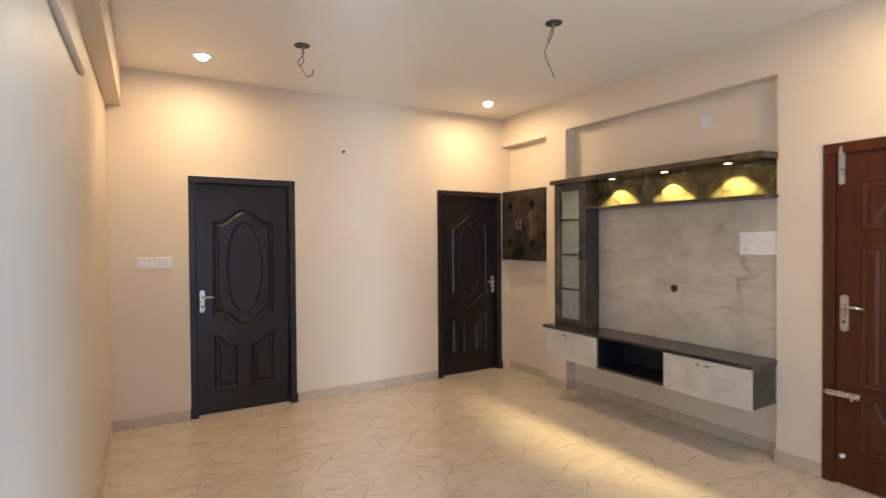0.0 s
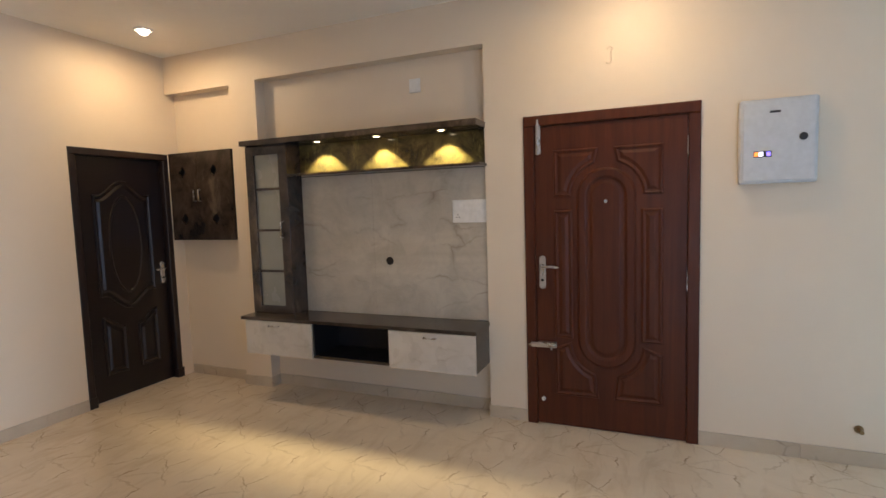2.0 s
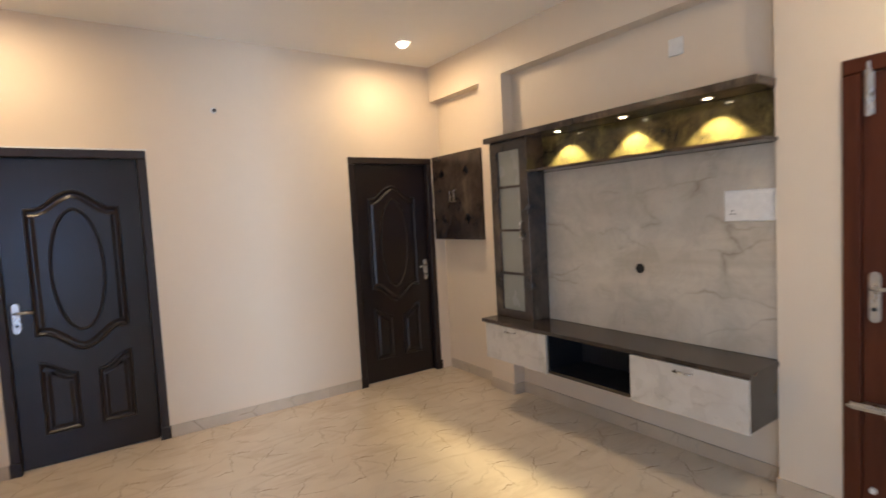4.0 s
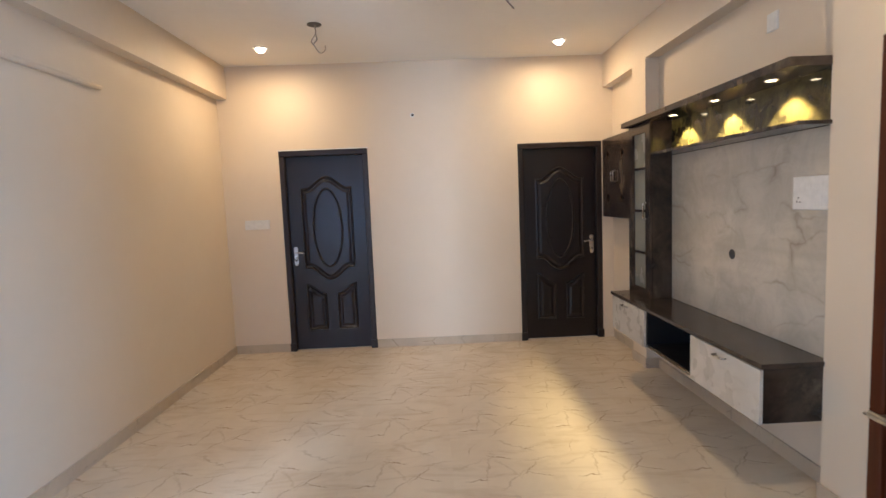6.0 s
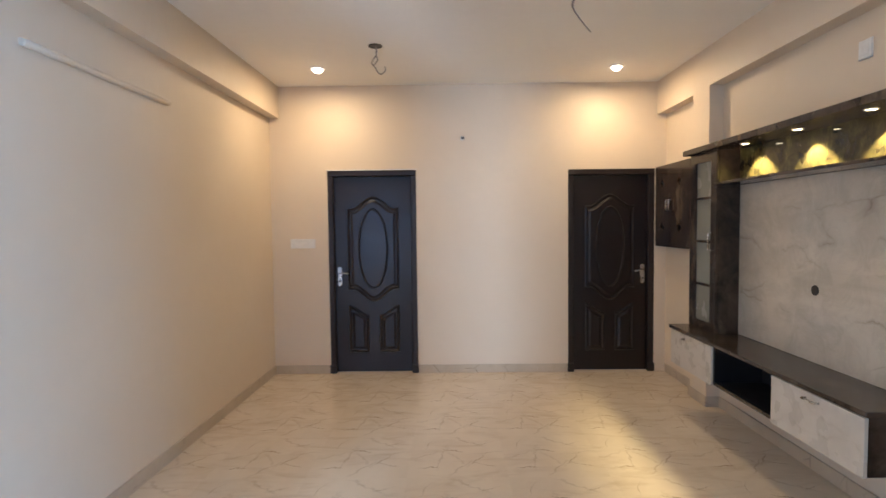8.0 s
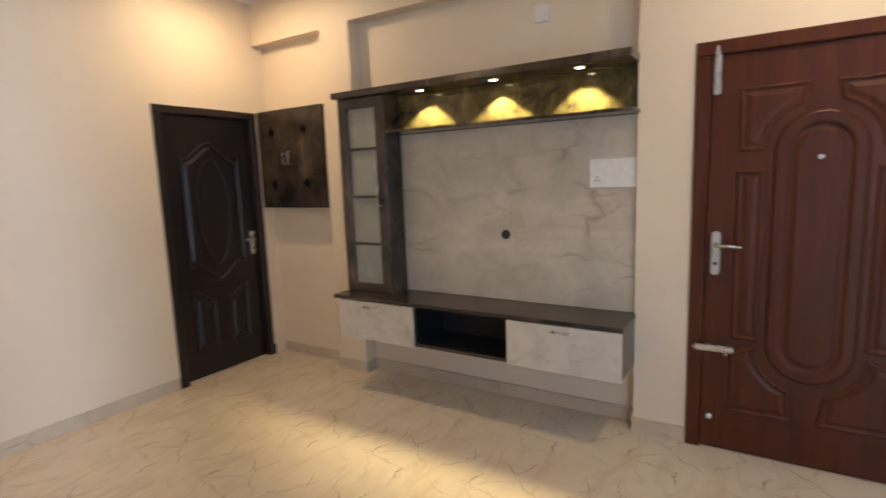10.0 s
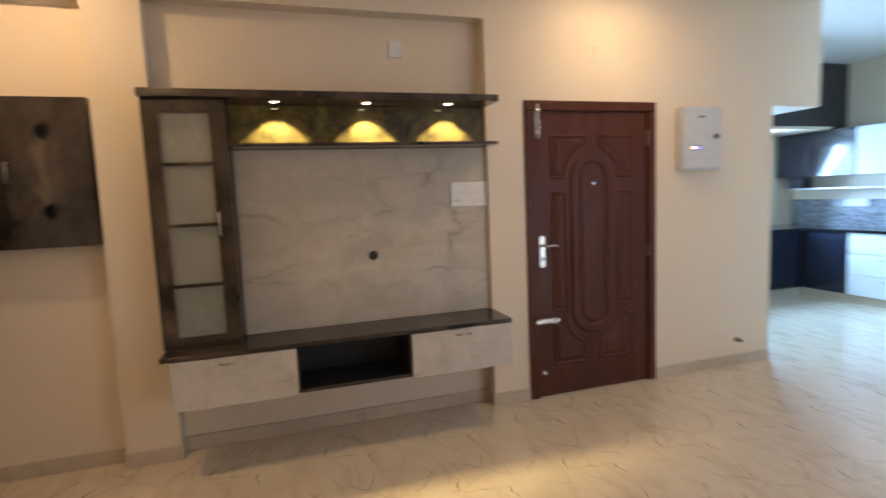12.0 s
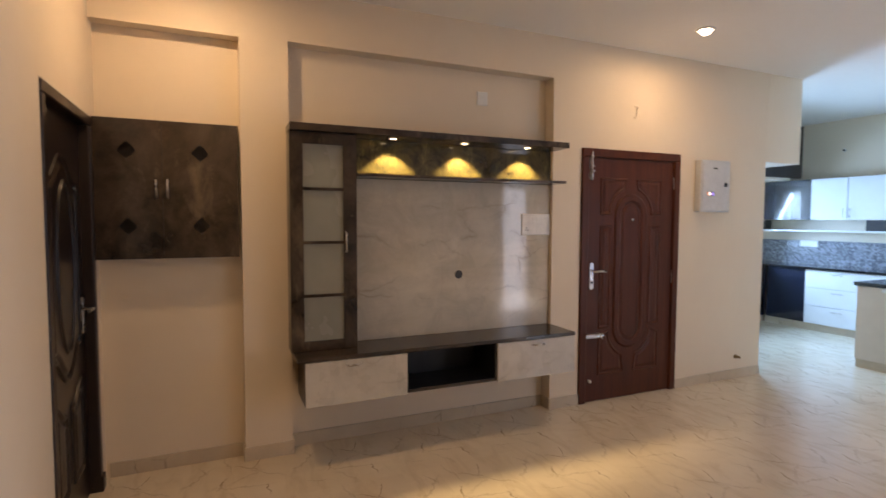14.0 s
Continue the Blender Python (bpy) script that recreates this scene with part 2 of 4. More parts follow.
def splash_tile():
    m = Mat("mottled_blue_grey_tile", (0.2, 0.22, 0.25), 0.25)
    v = m.node("ShaderNodeTexVoronoi", {"Vector": m.co, "Scale": 42.0}).outputs["Color"]
    m.set("Base Color", m.mix(m.ramp(v, (0.2, 0.0), (0.8, 1.0)), (0.10, 0.11, 0.13), (0.30, 0.32, 0.36)))
    return m.m


SPLASH = splash_tile()


def glowing(name, colour, strength):
    m = Mat(name, colour, 0.4)
    m.b.inputs["Emission Color"].default_value = (*colour, 1)
    m.b.inputs["Emission Strength"].default_value = strength
    return m.m


LAMPGLOW = glowing("downlight_diffuser", (1.0, 0.86, 0.66), 14)
SPOTGLOW = glowing("spot_lens", (1.0, 0.88, 0.55), 25)
LEDGLOW = glowing("meter_led", (0.85, 0.85, 1.0), 4)
AMBERLED = glowing("amber_led", (1.0, 0.30, 0.05), 2)
VIOLETLED = glowing("violet_led", (0.25, 0.18, 1.0), 3)


def window_glass():
    m = Mat("window_glass", (0.95, 0.97, 0.97), 0.02)
    m.b.inputs["Transmission Weight"].default_value = 1.0
    return m.m


GLASS = window_glass()


# ---- building helpers ----
def box(bm, x0, x1, y0, y1, z0, z1, b=0.0, seg=2):
    v = [bm.verts.new((x, y, z)) for x in (x0, x1) for y in (y0, y1) for z in (z0, z1)]
    fs = [bm.faces.new([v[i] for i in q]) for q in ((0, 1, 3, 2), (4, 6, 7, 5), (0, 4, 5, 1), (2, 3, 7, 6), (0, 2, 6, 4), (1, 5, 7, 3))]
    if b > 0:
        edges = list({e for f in fs for e in f.edges})
        bmesh.ops.bevel(bm, geom=edges, offset=b, segments=seg, affect="EDGES", profile=0.5)
    return bm


def bx(*a, b=0.0, seg=2):
    return box(bmesh.new(), *a, b=b, seg=seg)


def cyl(bm, p, axis, r, h, n=24, r2=None, b=0.0):
    """A cylinder from p along the axis, of length h."""
    d = Vector(axis).normalized()
    q = d.to_track_quat("Z", "Y").to_matrix().to_4x4()
    made = bmesh.ops.create_cone(bm, cap_ends=True, segments=n, radius1=r, radius2=r if r2 is None else r2, depth=h, matrix=Matrix.Translation(Vector(p) + d * h / 2) @ q)
    if b > 0:
        edges = [e for e in {e for v in made["verts"] for e in v.link_edges} if len(e.link_faces) == 2 and any(len(f.verts) > 4 for f in e.link_faces)]
        bmesh.ops.bevel(bm, geom=edges, offset=b, segments=2, affect="EDGES", profile=0.5)
    return bm


def tube(pts, r, n=8):
    """A bent round bar along pts."""
    bm = bmesh.new()
    rings = []
    pts = [Vector(p) for p in pts]
    for i, p in enumerate(pts):
        d = (pts[min(i + 1, len(pts) - 1)] - pts[max(i - 1, 0)]).normalized()
        side = d.cross(Vector((0.31, 0.52, 0.79))).normalized()
        up = d.cross(side)
        rings.append([bm.verts.new(p + r * (math.cos(a) * side + math.sin(a) * up)) for a in (2 * math.pi * k / n for k in range(n))])
    for a, b_ in zip(rings, rings[1:]):
        for k in range(n):
            f = bm.faces.new((a[k], a[(k + 1) % n], b_[(k + 1) % n], b_[k]))
            f.smooth = True
    bm.faces.new(rings[0])
    bm.faces.new(rings[-1])
    return bm


def mesh(name, bm, material, smooth=False):
    bmesh.ops.recalc_face_normals(bm, faces=bm.faces)
    me = bpy.data.meshes.new(name)
    bm.to_mesh(me)
    bm.free()
    me.materials.append(material)
    if smooth:
        for p in me.polygons:
            p.use_smooth = True
    return me


def part(name, bm, material, parent, label=""):
    ob = new(name, mesh(name, bm, material))
    ob.parent = parent
    if parent.parent is None:
        ob.matrix_parent_inverse = parent.matrix_basis.inverted()
    if label:
        ob["label"] = label
    return ob


def thing(name, base, label, category, group="", kind=""):
    ob = new(name)
    ob.empty_display_size = 0.1
    ob.matrix_basis = Matrix.Translation(base)
    return tagged(ob, label, category, group, kind)


def structure(name, bm, material, label="", category=""):
    return tagged(new(name, mesh(name, bm, material)), label, category, kind="structure")


def relief(us, vs, depth, to3d, thick):
    """A wall of cells: each is set back by depth(u, v) from the face; None leaves it open."""
    bm = bmesh.new()
    nu, nv = len(us) - 1, len(vs) - 1

    def d(i, j):
        if 0 <= i < nu and 0 <= j < nv:
            v = depth((us[i] + us[i + 1]) / 2, (vs[j] + vs[j + 1]) / 2)
            return thick if v is None else v
        return thick

    def quad(*pts):
        bm.faces.new([bm.verts.new(to3d(*p)) for p in pts])

    for i in range(nu):
        for j in range(nv):
            a, b_, c, e, k = us[i], us[i + 1], vs[j], vs[j + 1], d(i, j)
            if k < thick:
                quad((a, c, k), (b_, c, k), (b_, e, k), (a, e, k))
                quad((a, c, thick), (a, e, thick), (b_, e, thick), (b_, c, thick))
    for i in range(nu + 1):
        for j in range(nv):
            p, q = d(i - 1, j), d(i, j)
            if p != q:
                quad((us[i], vs[j], p), (us[i], vs[j + 1], p), (us[i], vs[j + 1], q), (us[i], vs[j], q))
    for i in range(nu):
        for j in range(nv + 1):
            p, q = d(i, j - 1), d(i, j)
            if p != q:
                quad((us[i], vs[j], p), (us[i + 1], vs[j], p), (us[i + 1], vs[j], q), (us[i], vs[j], q))
    bmesh.ops.remove_doubles(bm, verts=bm.verts, dist=1e-5)
    return bm


def offset_loop(pts, d):
    """The closed polygon pts (counter-clockwise) moved inwards by d."""
    out = []
    n = len(pts)
    for i in range(n):
        a, b_, c = Vector(pts[i - 1]), Vector(pts[i]), Vector(pts[(i + 1) % n])
        e1, e2 = (b_ - a).normalized(), (c - b_).normalized()
        n1, n2 = Vector((-e1.y, e1.x)), Vector((-e2.y, e2.x))
        m = n1 + n2
        m = m / max(0.5, m.dot(n1)) if m.length > 1e-6 else n1
        out.append((b_.x + m.x * d, b_.y + m.y * d))
    return out


def moulding(bm, pts, profile, to3d, fill=True):
    """Loops of the polygon set in by d and raised by h for each (d, h) of the profile."""
    area = sum(p[0] * q[1] - q[0] * p[1] for p, q in zip(pts, pts[1:] + pts[:1]))
    pts = pts if area > 0 else pts[::-1]
    loops = []
    for d, h in profile:
        loops.append([bm.verts.new(to3d(u, v, h)) for u, v in offset_loop(pts, d)])
    for a, b_ in zip(loops, loops[1:]):
        for k in range(len(a)):
            bm.faces.new((a[k], a[(k + 1) % len(a)], b_[(k + 1) % len(a)], b_[k]))
    if fill:
        bm.faces.new(loops[-1])
    return bm


def ring_points(cu, cv, ru, rv, n=48, a0=0.0, a1=2 * math.pi):
    return [(cu + ru * math.cos(a0 + (a1 - a0) * k / n), cv + rv * math.sin(a0 + (a1 - a0) * k / n)) for k in range(n)]


def stadium(cu, half, v0, v1, n=16):
    top = [(cu + half * math.cos(math.pi * k / n), v1 - half + half * math.sin(math.pi * k / n)) for k in range(n + 1)]
    low = [(cu + half * math.cos(math.pi + math.pi * k / n), v0 + half + half * math.sin(math.pi + math.pi * k / n)) for k in range(n + 1)]
    return top + low


# ---- setting ----
floor = structure("floor", bx(-1.6, 6.7, -3.6, 5.45, -0.12, 0.0), FLOOR, "polished beige vitrified tile floor with dark veins", "floor")
ceiling = structure("ceiling", bx(0.0, 6.7, -3.6, 5.45, H, H + 0.14), CEIL, "white painted plaster ceiling", "ceiling")

NICHE = (2.201, 4.148)
ALCOVE = (4.426, 5.17)
MAIN = (0.887, 1.931, 2.05)
DOOR_A = (0.859, 1.741, 2.036)
DOOR_B = (3.248, 4.100, 2.022)


def tv_depth(y, z):
    if MAIN[0] < y < MAIN[1] and z < MAIN[2]:
        return None
    if NICHE[0] < y < NICHE[1] and z < 2.56:
        return 0.11
    if ALCOVE[0] < y < ALCOVE[1] and z < 2.548:
        return 0.095
    return 0.0


wall_east = structure("wall_east", relief([K_NORTH, MAIN[0], MAIN[1], NICHE[0], NICHE[1], ALCOVE[0], ALCOVE[1], 5.40], [0, 2.05, 2.548, 2.56, H], tv_depth, lambda u, v, d: (X_TV + d, u, v), 0.23), WALL, "cream painted wall with a recessed niche and alcove", "wall")


def far_depth(x, z):
    return None if (DOOR_A[0] < x < DOOR_A[1] and z < DOOR_A[2]) or (DOOR_B[0] < x < DOOR_B[1] and z < DOOR_B[2]) else 0.0


wall_north = structure("wall_north", relief([0.07, DOOR_A[0], DOOR_A[1], DOOR_B[0], DOOR_B[1], X_TV], [0, DOOR_B[2], DOOR_A[2], H], far_depth, lambda u, v, d: (u, Y_FAR + d, v), 0.23), WALL, "cream painted wall with two doors", "wall")


def west(y):
    """The long side wall stands a little out of square."""
    return 0.293 - 0.015 * (Y_FAR - y)


def west_strip(y0, y1, d0, d1, z0, z1):
    """A prism along the side wall, between d0 and d1 from its face."""
    bm = bmesh.new()
    v = [bm.verts.new((west(y) + d, y, z)) for y in (y0, y1) for d in (d0, d1) for z in (z0, z1)]
    for q in ((0, 1, 3, 2), (4, 6, 7, 5), (0, 4, 5, 1), (2, 3, 7, 6), (0, 2, 6, 4), (1, 5, 7, 3)):
        bm.faces.new([v[k] for k in q])
    return bm


wall_west = structure("wall_west", west_strip(Y_JAMB, Y_FAR, -0.25, 0.0, 0, H), WALL, "cream painted side wall", "wall")
wall_doorway = structure("wall_doorway", relief([-1.03, BALCONY[0], BALCONY[1], Y_JAMB - 0.001], [0, BALCONY[2], H], lambda y, z: None if BALCONY[0] < y < BALCONY[1] and z < BALCONY[2] else 0.0, lambda u, v, d: (X_LEFT - d, u, v), 0.23), WALL, "cream painted wall with the balcony doorway", "wall")
wall_south = structure("wall_south", relief([X_LEFT, WIN1[0], WIN1[1], K_WEST], [0, WIN1[2], WIN1[3], H], lambda x, z: None if WIN1[0] < x < WIN1[1] and WIN1[2] < z < WIN1[3] else 0.0, lambda u, v, d: (u, Y_BACK - d, v), 0.23), WALL, "cream painted partition wall", "wall")
# unseen fin, added to stop doorway_skylight shining through the south window
wall_balcony = structure("wall_balcony", bx(X_LEFT + 0.02, X_LEFT + 0.12, -3.4, -1.034, 0, H), WALL, "cream painted balcony side wall", "wall")
beam = structure("beam", west_strip(Y_JAMB, Y_FAR, 0.0, 0.100, 2.557, H), WALL, "cream painted ceiling beam along the side wall", "beam")
wall_kitchen_west = structure("wall_kitchen_west", bx(3.02, K_WEST, K_BACK, -1.03, 0, H), WALL, "cream painted kitchen wall", "wall")
wall_kitchen_south = structure("wall_kitchen_south", bx(3.02, 6.63, -3.55, K_BACK, 0, H), WALL, "cream painted kitchen end wall", "wall")
wall_kitchen_north = structure("wall_kitchen_north", bx(4.35, 6.40, K_NORTH, 0.0, 0, H), WALL, "cream painted kitchen wall", "wall")
wall_kitchen_east = structure("wall_kitchen_east", relief([K_BACK, WIN2[0], WIN2[1], 0.0], [0, WIN2[2], WIN2[3], H], lambda y, z: None if WIN2[0] < y < WIN2[1] and WIN2[2] < z < WIN2[3] else 0.0, lambda u, v, d: (K_EAST + d, u, v), 0.23), WALL, "cream painted kitchen wall with a window", "wall")
loft = structure("loft_bulkhead", bx(X_TV, K_EAST, -0.73, K_NORTH, 2.04, H, b=0.004), WALL, "cream painted loft bulkhead over the kitchen passage", "bulkhead")

# skirting, piece by piece
SK, ST = 0.085, 0.012


def skirting(name, *runs):
    ob = structure(name, bx(*runs[0], 0, SK, b=0.002, seg=1), SKIRT, "veined beige tile skirting", "skirting")
    for r in runs[1:]:
        part("skirting_tile", bx(*r, 0, SK, b=0.002, seg=1), SKIRT, ob)
    return ob


def cut_runs(a, b, fixed, along_x, step=0.6):
    out, p = [], a
    while p < b - 1e-3:
        q = min(b, p + step)
        if b - q < 0.12:
            q = b
        out.append((p, q - 0.0015, *fixed) if along_x else (*fixed, p, q - 0.0015))
        p = q
    return out


yf = (Y_FAR - ST, Y_FAR)
skirting("baseboard_north", *(cut_runs(0.293 + ST, DOOR_A[0], yf, True) + cut_runs(DOOR_A[1], DOOR_B[0], yf, True)))
xf = (X_TV - ST, X_TV)
xn = (4.23 - ST, 4.23)
xa = (4.215 - ST, 4.215)
skirting("baseboard_east", *(cut_runs(K_NORTH, MAIN[0], xf, False) + cut_runs(MAIN[1], NICHE[0] + 0.01, xf, False) + cut_runs(NICHE[1] - 0.01, ALCOVE[0] + 0.01, xf, False)
                             + cut_runs(NICHE[0], NICHE[1], xn, False) + cut_runs(ALCOVE[0], ALCOVE[1] - 0.02, xa, False)
                             + [(X_TV, 4.23 - ST, NICHE[0], NICHE[0] + ST), (X_TV, 4.23 - ST, NICHE[1] - ST, NICHE[1]), (X_TV, 4.215 - ST, ALCOVE[0], ALCOVE[0] + ST)]))
skirting("baseboard_west", *(cut_runs(Y_BACK + ST, BALCONY[0], (X_LEFT, X_LEFT + ST), False)))
baseboard_side = structure("baseboard_side", west_strip(Y_JAMB, 0.97, 0.0, ST, 0, SK), SKIRT, "veined beige tile skirting", "skirting")
for k in range(7):
    part("skirting_tile", west_strip(0.97 + 0.6 * k, 0.9685 + 0.6 * (k + 1), 0.0, ST, 0, SK), SKIRT, baseboard_side)
skirting("baseboard_south", *(cut_runs(X_LEFT, K_WEST + ST, (Y_BACK, Y_BACK + ST), True) + cut_runs(-1.38, Y_BACK, (K_WEST, K_WEST + ST), False)))
skirting("baseboard_kitchen", *cut_runs(4.35, K_EAST - 0.6, (K_NORTH - ST, K_NORTH), True))


# ---- doors ----
def lever_handle(parent, put, u, v0, v1, reach):
    """Plate and lever: put(u, v, h) maps onto the leaf; h rises from it."""
    bm = bmesh.new()
    moulding(bm, stadium(u, 0.021, v0, v1, 8), [(0, 0), (0, 0.007), (0.003, 0.010)], put)
    handle = part("handle_plate", bm, STEEL, parent, "brushed steel handle plate")
    vm = v0 + 0.68 * (v1 - v0)
    pts = [put(u, vm, 0.008), put(u, vm, 0.04), put(u + reach * 0.12, vm, 0.052), put(u + reach * 0.5, vm + 0.003, 0.054), put(u + reach, vm - 0.002, 0.050)]
    part("lever", tube(pts, 0.0085, 10), STEEL, handle)
    bm = bmesh.new()
    vk = v0 + 0.27 * (v1 - v0)
    moulding(bm, ring_points(u, vk, 0.009, 0.009, 16), [(0, 0.010), (0.0, 0.016), (0.003, 0.017)], put)
    part("keyhole", bm, BLACK, handle)


def door_frame(parent, put, u0, u1, v1, w, d0, d1, material, plinths=True):
    """Two jambs and a head, between depths d0 and d1."""
    def bar(name, a0, a1, b0, b1):
        bm = bmesh.new()
        moulding(bm, [(a0, b0), (a1, b0), (a1, b1), (a0, b1)], [(0, d0), (0, d1 - 0.006), (0.006, d1)], put)
        part(name, bm, material, parent)
    bar("jamb", u0, u0 + w, 0, v1 - w)
    bar("jamb", u1 - w, u1, 0, v1 - w)
    bar("head", u0, u1, v1 - w, v1)
    if not plinths:
        return
    for a0, a1 in ((u0 - 0.006, u0 + w + 0.003), (u1 - w - 0.003, u1 + 0.006)):
        bm = bmesh.new()
        moulding(bm, [(a0, 0.001), (a1, 0.001), (a1, 0.085), (a0, 0.085)], [(0, d1 - 0.03), (0, d1 + 0.008), (0.004, d1 + 0.011)], put)
        part("plinth_block", bm, material, parent)


CLASSIC = [(0, 0.0), (0.004, 0.009), (0.012, 0.011), (0.020, 0.006), (0.026, 0.001), (0.036, 0.001), (0.052, 0.008), (0.058, 0.009)]
OVALRIM = [(0, 0.009), (0.005, 0.016), (0.012, 0.017), (0.020, 0.010), (0.024, 0.0095)]


def moulded_door(name, u0, u1, v1, handle_side, label):
    """A moulded door in the north wall: an arched panel with an oval, two lower panels."""
    ob = thing(name, ((u0 + u1) / 2, Y_FAR, 0), label, "door", kind="structure")
    face = Y_FAR + 0.045

    def put(u, v, h):
        return (u, face - h, v)

    def carve(u, v, h):
        return (u, face - 1.25 * h, v)

    fw = 0.055
    door_frame(ob, put, u0, u1, v1, fw, -0.07, 0.052, DARKFRAME)
    a, b_ = u0 + fw, u1 - fw
    bm = bmesh.new()
    moulding(bm, [(a + 0.002, 0.006), (b_ - 0.002, 0.006), (b_ - 0.002, v1 - fw - 0.002), (a + 0.002, v1 - fw - 0.002)], [(0, -0.035), (0, -0.002), (0.002, 0)], put)
    leaf = part("leaf", bm, DARKDOOR, ob)
    c, w = (a + b_) / 2, (b_ - a)
    l, r = c - 0.335 * w, c + 0.335 * w
    n = 24
    top = [(l + (r - l) * k / n, 1.665 + 0.115 * (math.sin(math.pi * min(1, max(0, (k / n - 0.12) / 0.76))) ** 1.4)) for k in range(n + 1)]
    low = [(l + (r - l) * k / n, 0.845 - 0.125 * (math.sin(math.pi * min(1, max(0, (k / n - 0.12) / 0.76))) ** 1.4)) for k in range(n + 1)]
    bm = bmesh.new()
    moulding(bm, low + top[::-1], CLASSIC, carve)
    part("arched_panel", bm, DARKDOOR, leaf)
    bm = bmesh.new()
    moulding(bm, ring_points(c, 1.256, 0.2 * w, 0.405, 56), OVALRIM, carve)
    part("oval_panel", bm, DARKDOOR, leaf)
    for s in (-1, 1):
        e0, e1 = c + s * 0.07 * w, c + s * 0.33 * w
        m_ = 10
        arch = [(e1 + (e0 - e1) * k / m_, 0.685 - 0.10 * (0.5 - 0.5 * math.cos(math.pi * k / m_))) for k in range(m_ + 1)]
        bm = bmesh.new()
        moulding(bm, [(e0, 0.205), (e1, 0.205)] + arch, CLASSIC, carve)
        part("lower_panel", bm, DARKDOOR, leaf)
    if handle_side < 0:
        part("plaster_strip", bx(u0 - 0.004, u1 + 0.010, Y_FAR - 0.008, Y_FAR - 0.0005, v1, v1 + 0.011, b=0.001, seg=1), WHITE, ob, "thin white plaster strip")
    hu = a + 0.045 if handle_side < 0 else b_ - 0.045
    lever_handle(leaf, put, hu, 0.88, 1.075, -0.09 * handle_side)
    return ob


moulded_door("door_1", *DOOR_A, -1, "closed dark brown moulded door with an oval panel")
moulded_door("door_2", *DOOR_B, 1, "closed dark brown moulded door beside the corner")


def main_door():
    ob = thing("door_3", (X_TV, 1.42, 0), "closed polished mahogany entrance door with carved panels", "door", kind="structure")
    face = X_TV - 0.002

    def put(u, v, h):
        return (face - h, u, v)

    def deep(u, v, h):
        return (face - 1.25 * h, u, v)

    y0, y1, z1 = MAIN
    fw = 0.066
    door_frame(ob, put, y0, y1, z1, fw, -0.12, 0.018, MAHOGANY, False)
    a, b_, t = y0 + fw, y1 - fw, z1 - fw
    bm = bmesh.new()
    moulding(bm, [(a + 0.002, 0.006), (b_ - 0.002, 0.006), (b_ - 0.002, t - 0.002), (a + 0.002, t - 0.002)], [(0, -0.04), (0, -0.003), (0.003, 0)], put)
    leaf = part("leaf", bm, MAHOGANY, ob)
    c = 1.417
    bm = bmesh.new()
    moulding(bm, stadium(c, 0.178, 0.42, 1.70, 20), [(0, 0), (0.007, 0.007), (0.016, 0.011), (0.050, 0.011), (0.060, 0.008), (0.068, 0.002), (0.080, 0.002), (0.096, 0.007), (0.102, 0.0075)], deep)
    part("arched_panel", bm, MAHOGANY, leaf)
    carve = [(0, 0), (0.005, 0.005), (0.012, 0.0065), (0.020, 0.002), (0.028, 0.001), (0.046, 0.006), (0.050, 0.0065)]
    l, r = 1.741, 1.087

    def panel(pts):
        bm = bmesh.new()
        moulding(bm, pts, carve, deep)
        part("carved_panel", bm, MAHOGANY, leaf)

    for s, e in ((1, l), (-1, r)):
        n = 10
        k = 0.215
        arc = [(c + s * (k * math.cos(math.pi / 2 * i / n) + 0.0), 1.525 + k * math.sin(math.pi / 2 * i / n)) for i in range(n + 1)]
        arc = [(u, v) for u, v in arc if abs(u - c) > 0.045]
        panel([(e, 1.525), (e, 1.825), (c + s * 0.045, 1.825)] + arc[::-1])
        panel([(e, 0.60), (e, 1.44), (c + s * 0.205, 1.44), (c + s * 0.205, 0.60)])
        arc = [(c + s * k * math.cos(math.pi / 2 * i / n), 0.60 - k * math.sin(math.pi / 2 * i / n) - 0.02) for i in range(n + 1)]
        arc = [(u, v) for u, v in arc if abs(u - c) > 0.045]
        panel([(e, 0.535), (e, 0.215), (c + s * 0.045, 0.215)] + arc[::-1])
    lever_handle(leaf, put, 1.819, 0.923, 1.144, -0.115)
    # tower bolts
    bm = bmesh.new()
    box(bm, face - 0.006, face, 1.821, 1.853, 1.805, 2.02, b=0.002)
    bolt = part("tower_bolt", bm, STEEL, leaf, "steel tower bolt")
    part("bolt_rod", cyl(bmesh.new(), (face - 0.014, 1.837, 1.80), (0, 0, 1), 0.0075, 0.225, 12), STEEL, bolt)
    for z in (1.835, 1.91, 1.985):
        part("bolt_staple", bx(face - 0.024, face - 0.004, 1.825, 1.849, z - 0.010, z + 0.010, b=0.004), STEEL, bolt)
    part("bolt_knob", cyl(bmesh.new(), (face - 0.014, 1.837, 1.87), (-1, 0, 0), 0.006, 0.03, 10, b=0.002), STEEL, bolt)
    latch = part("slide_latch", bx(face - 0.052, face - 0.045, 1.724, 1.894, 0.540, 0.572, b=0.002), STEEL, leaf, "steel sliding latch")
    part("latch_rod", cyl(bmesh.new(), (face - 0.056, 1.719, 0.556), (0, 1, 0), 0.0075, 0.185, 12), STEEL, latch)
    part("latch_base", bx(face - 0.046, face, 1.734, 1.851, 0.543, 0.569), STEEL, latch)
    part("latch_knob", cyl(bmesh.new(), (face - 0.056, 1.754, 0.556), (-0.7, 0, -0.7), 0.006, 0.03, 10), STEEL, latch)
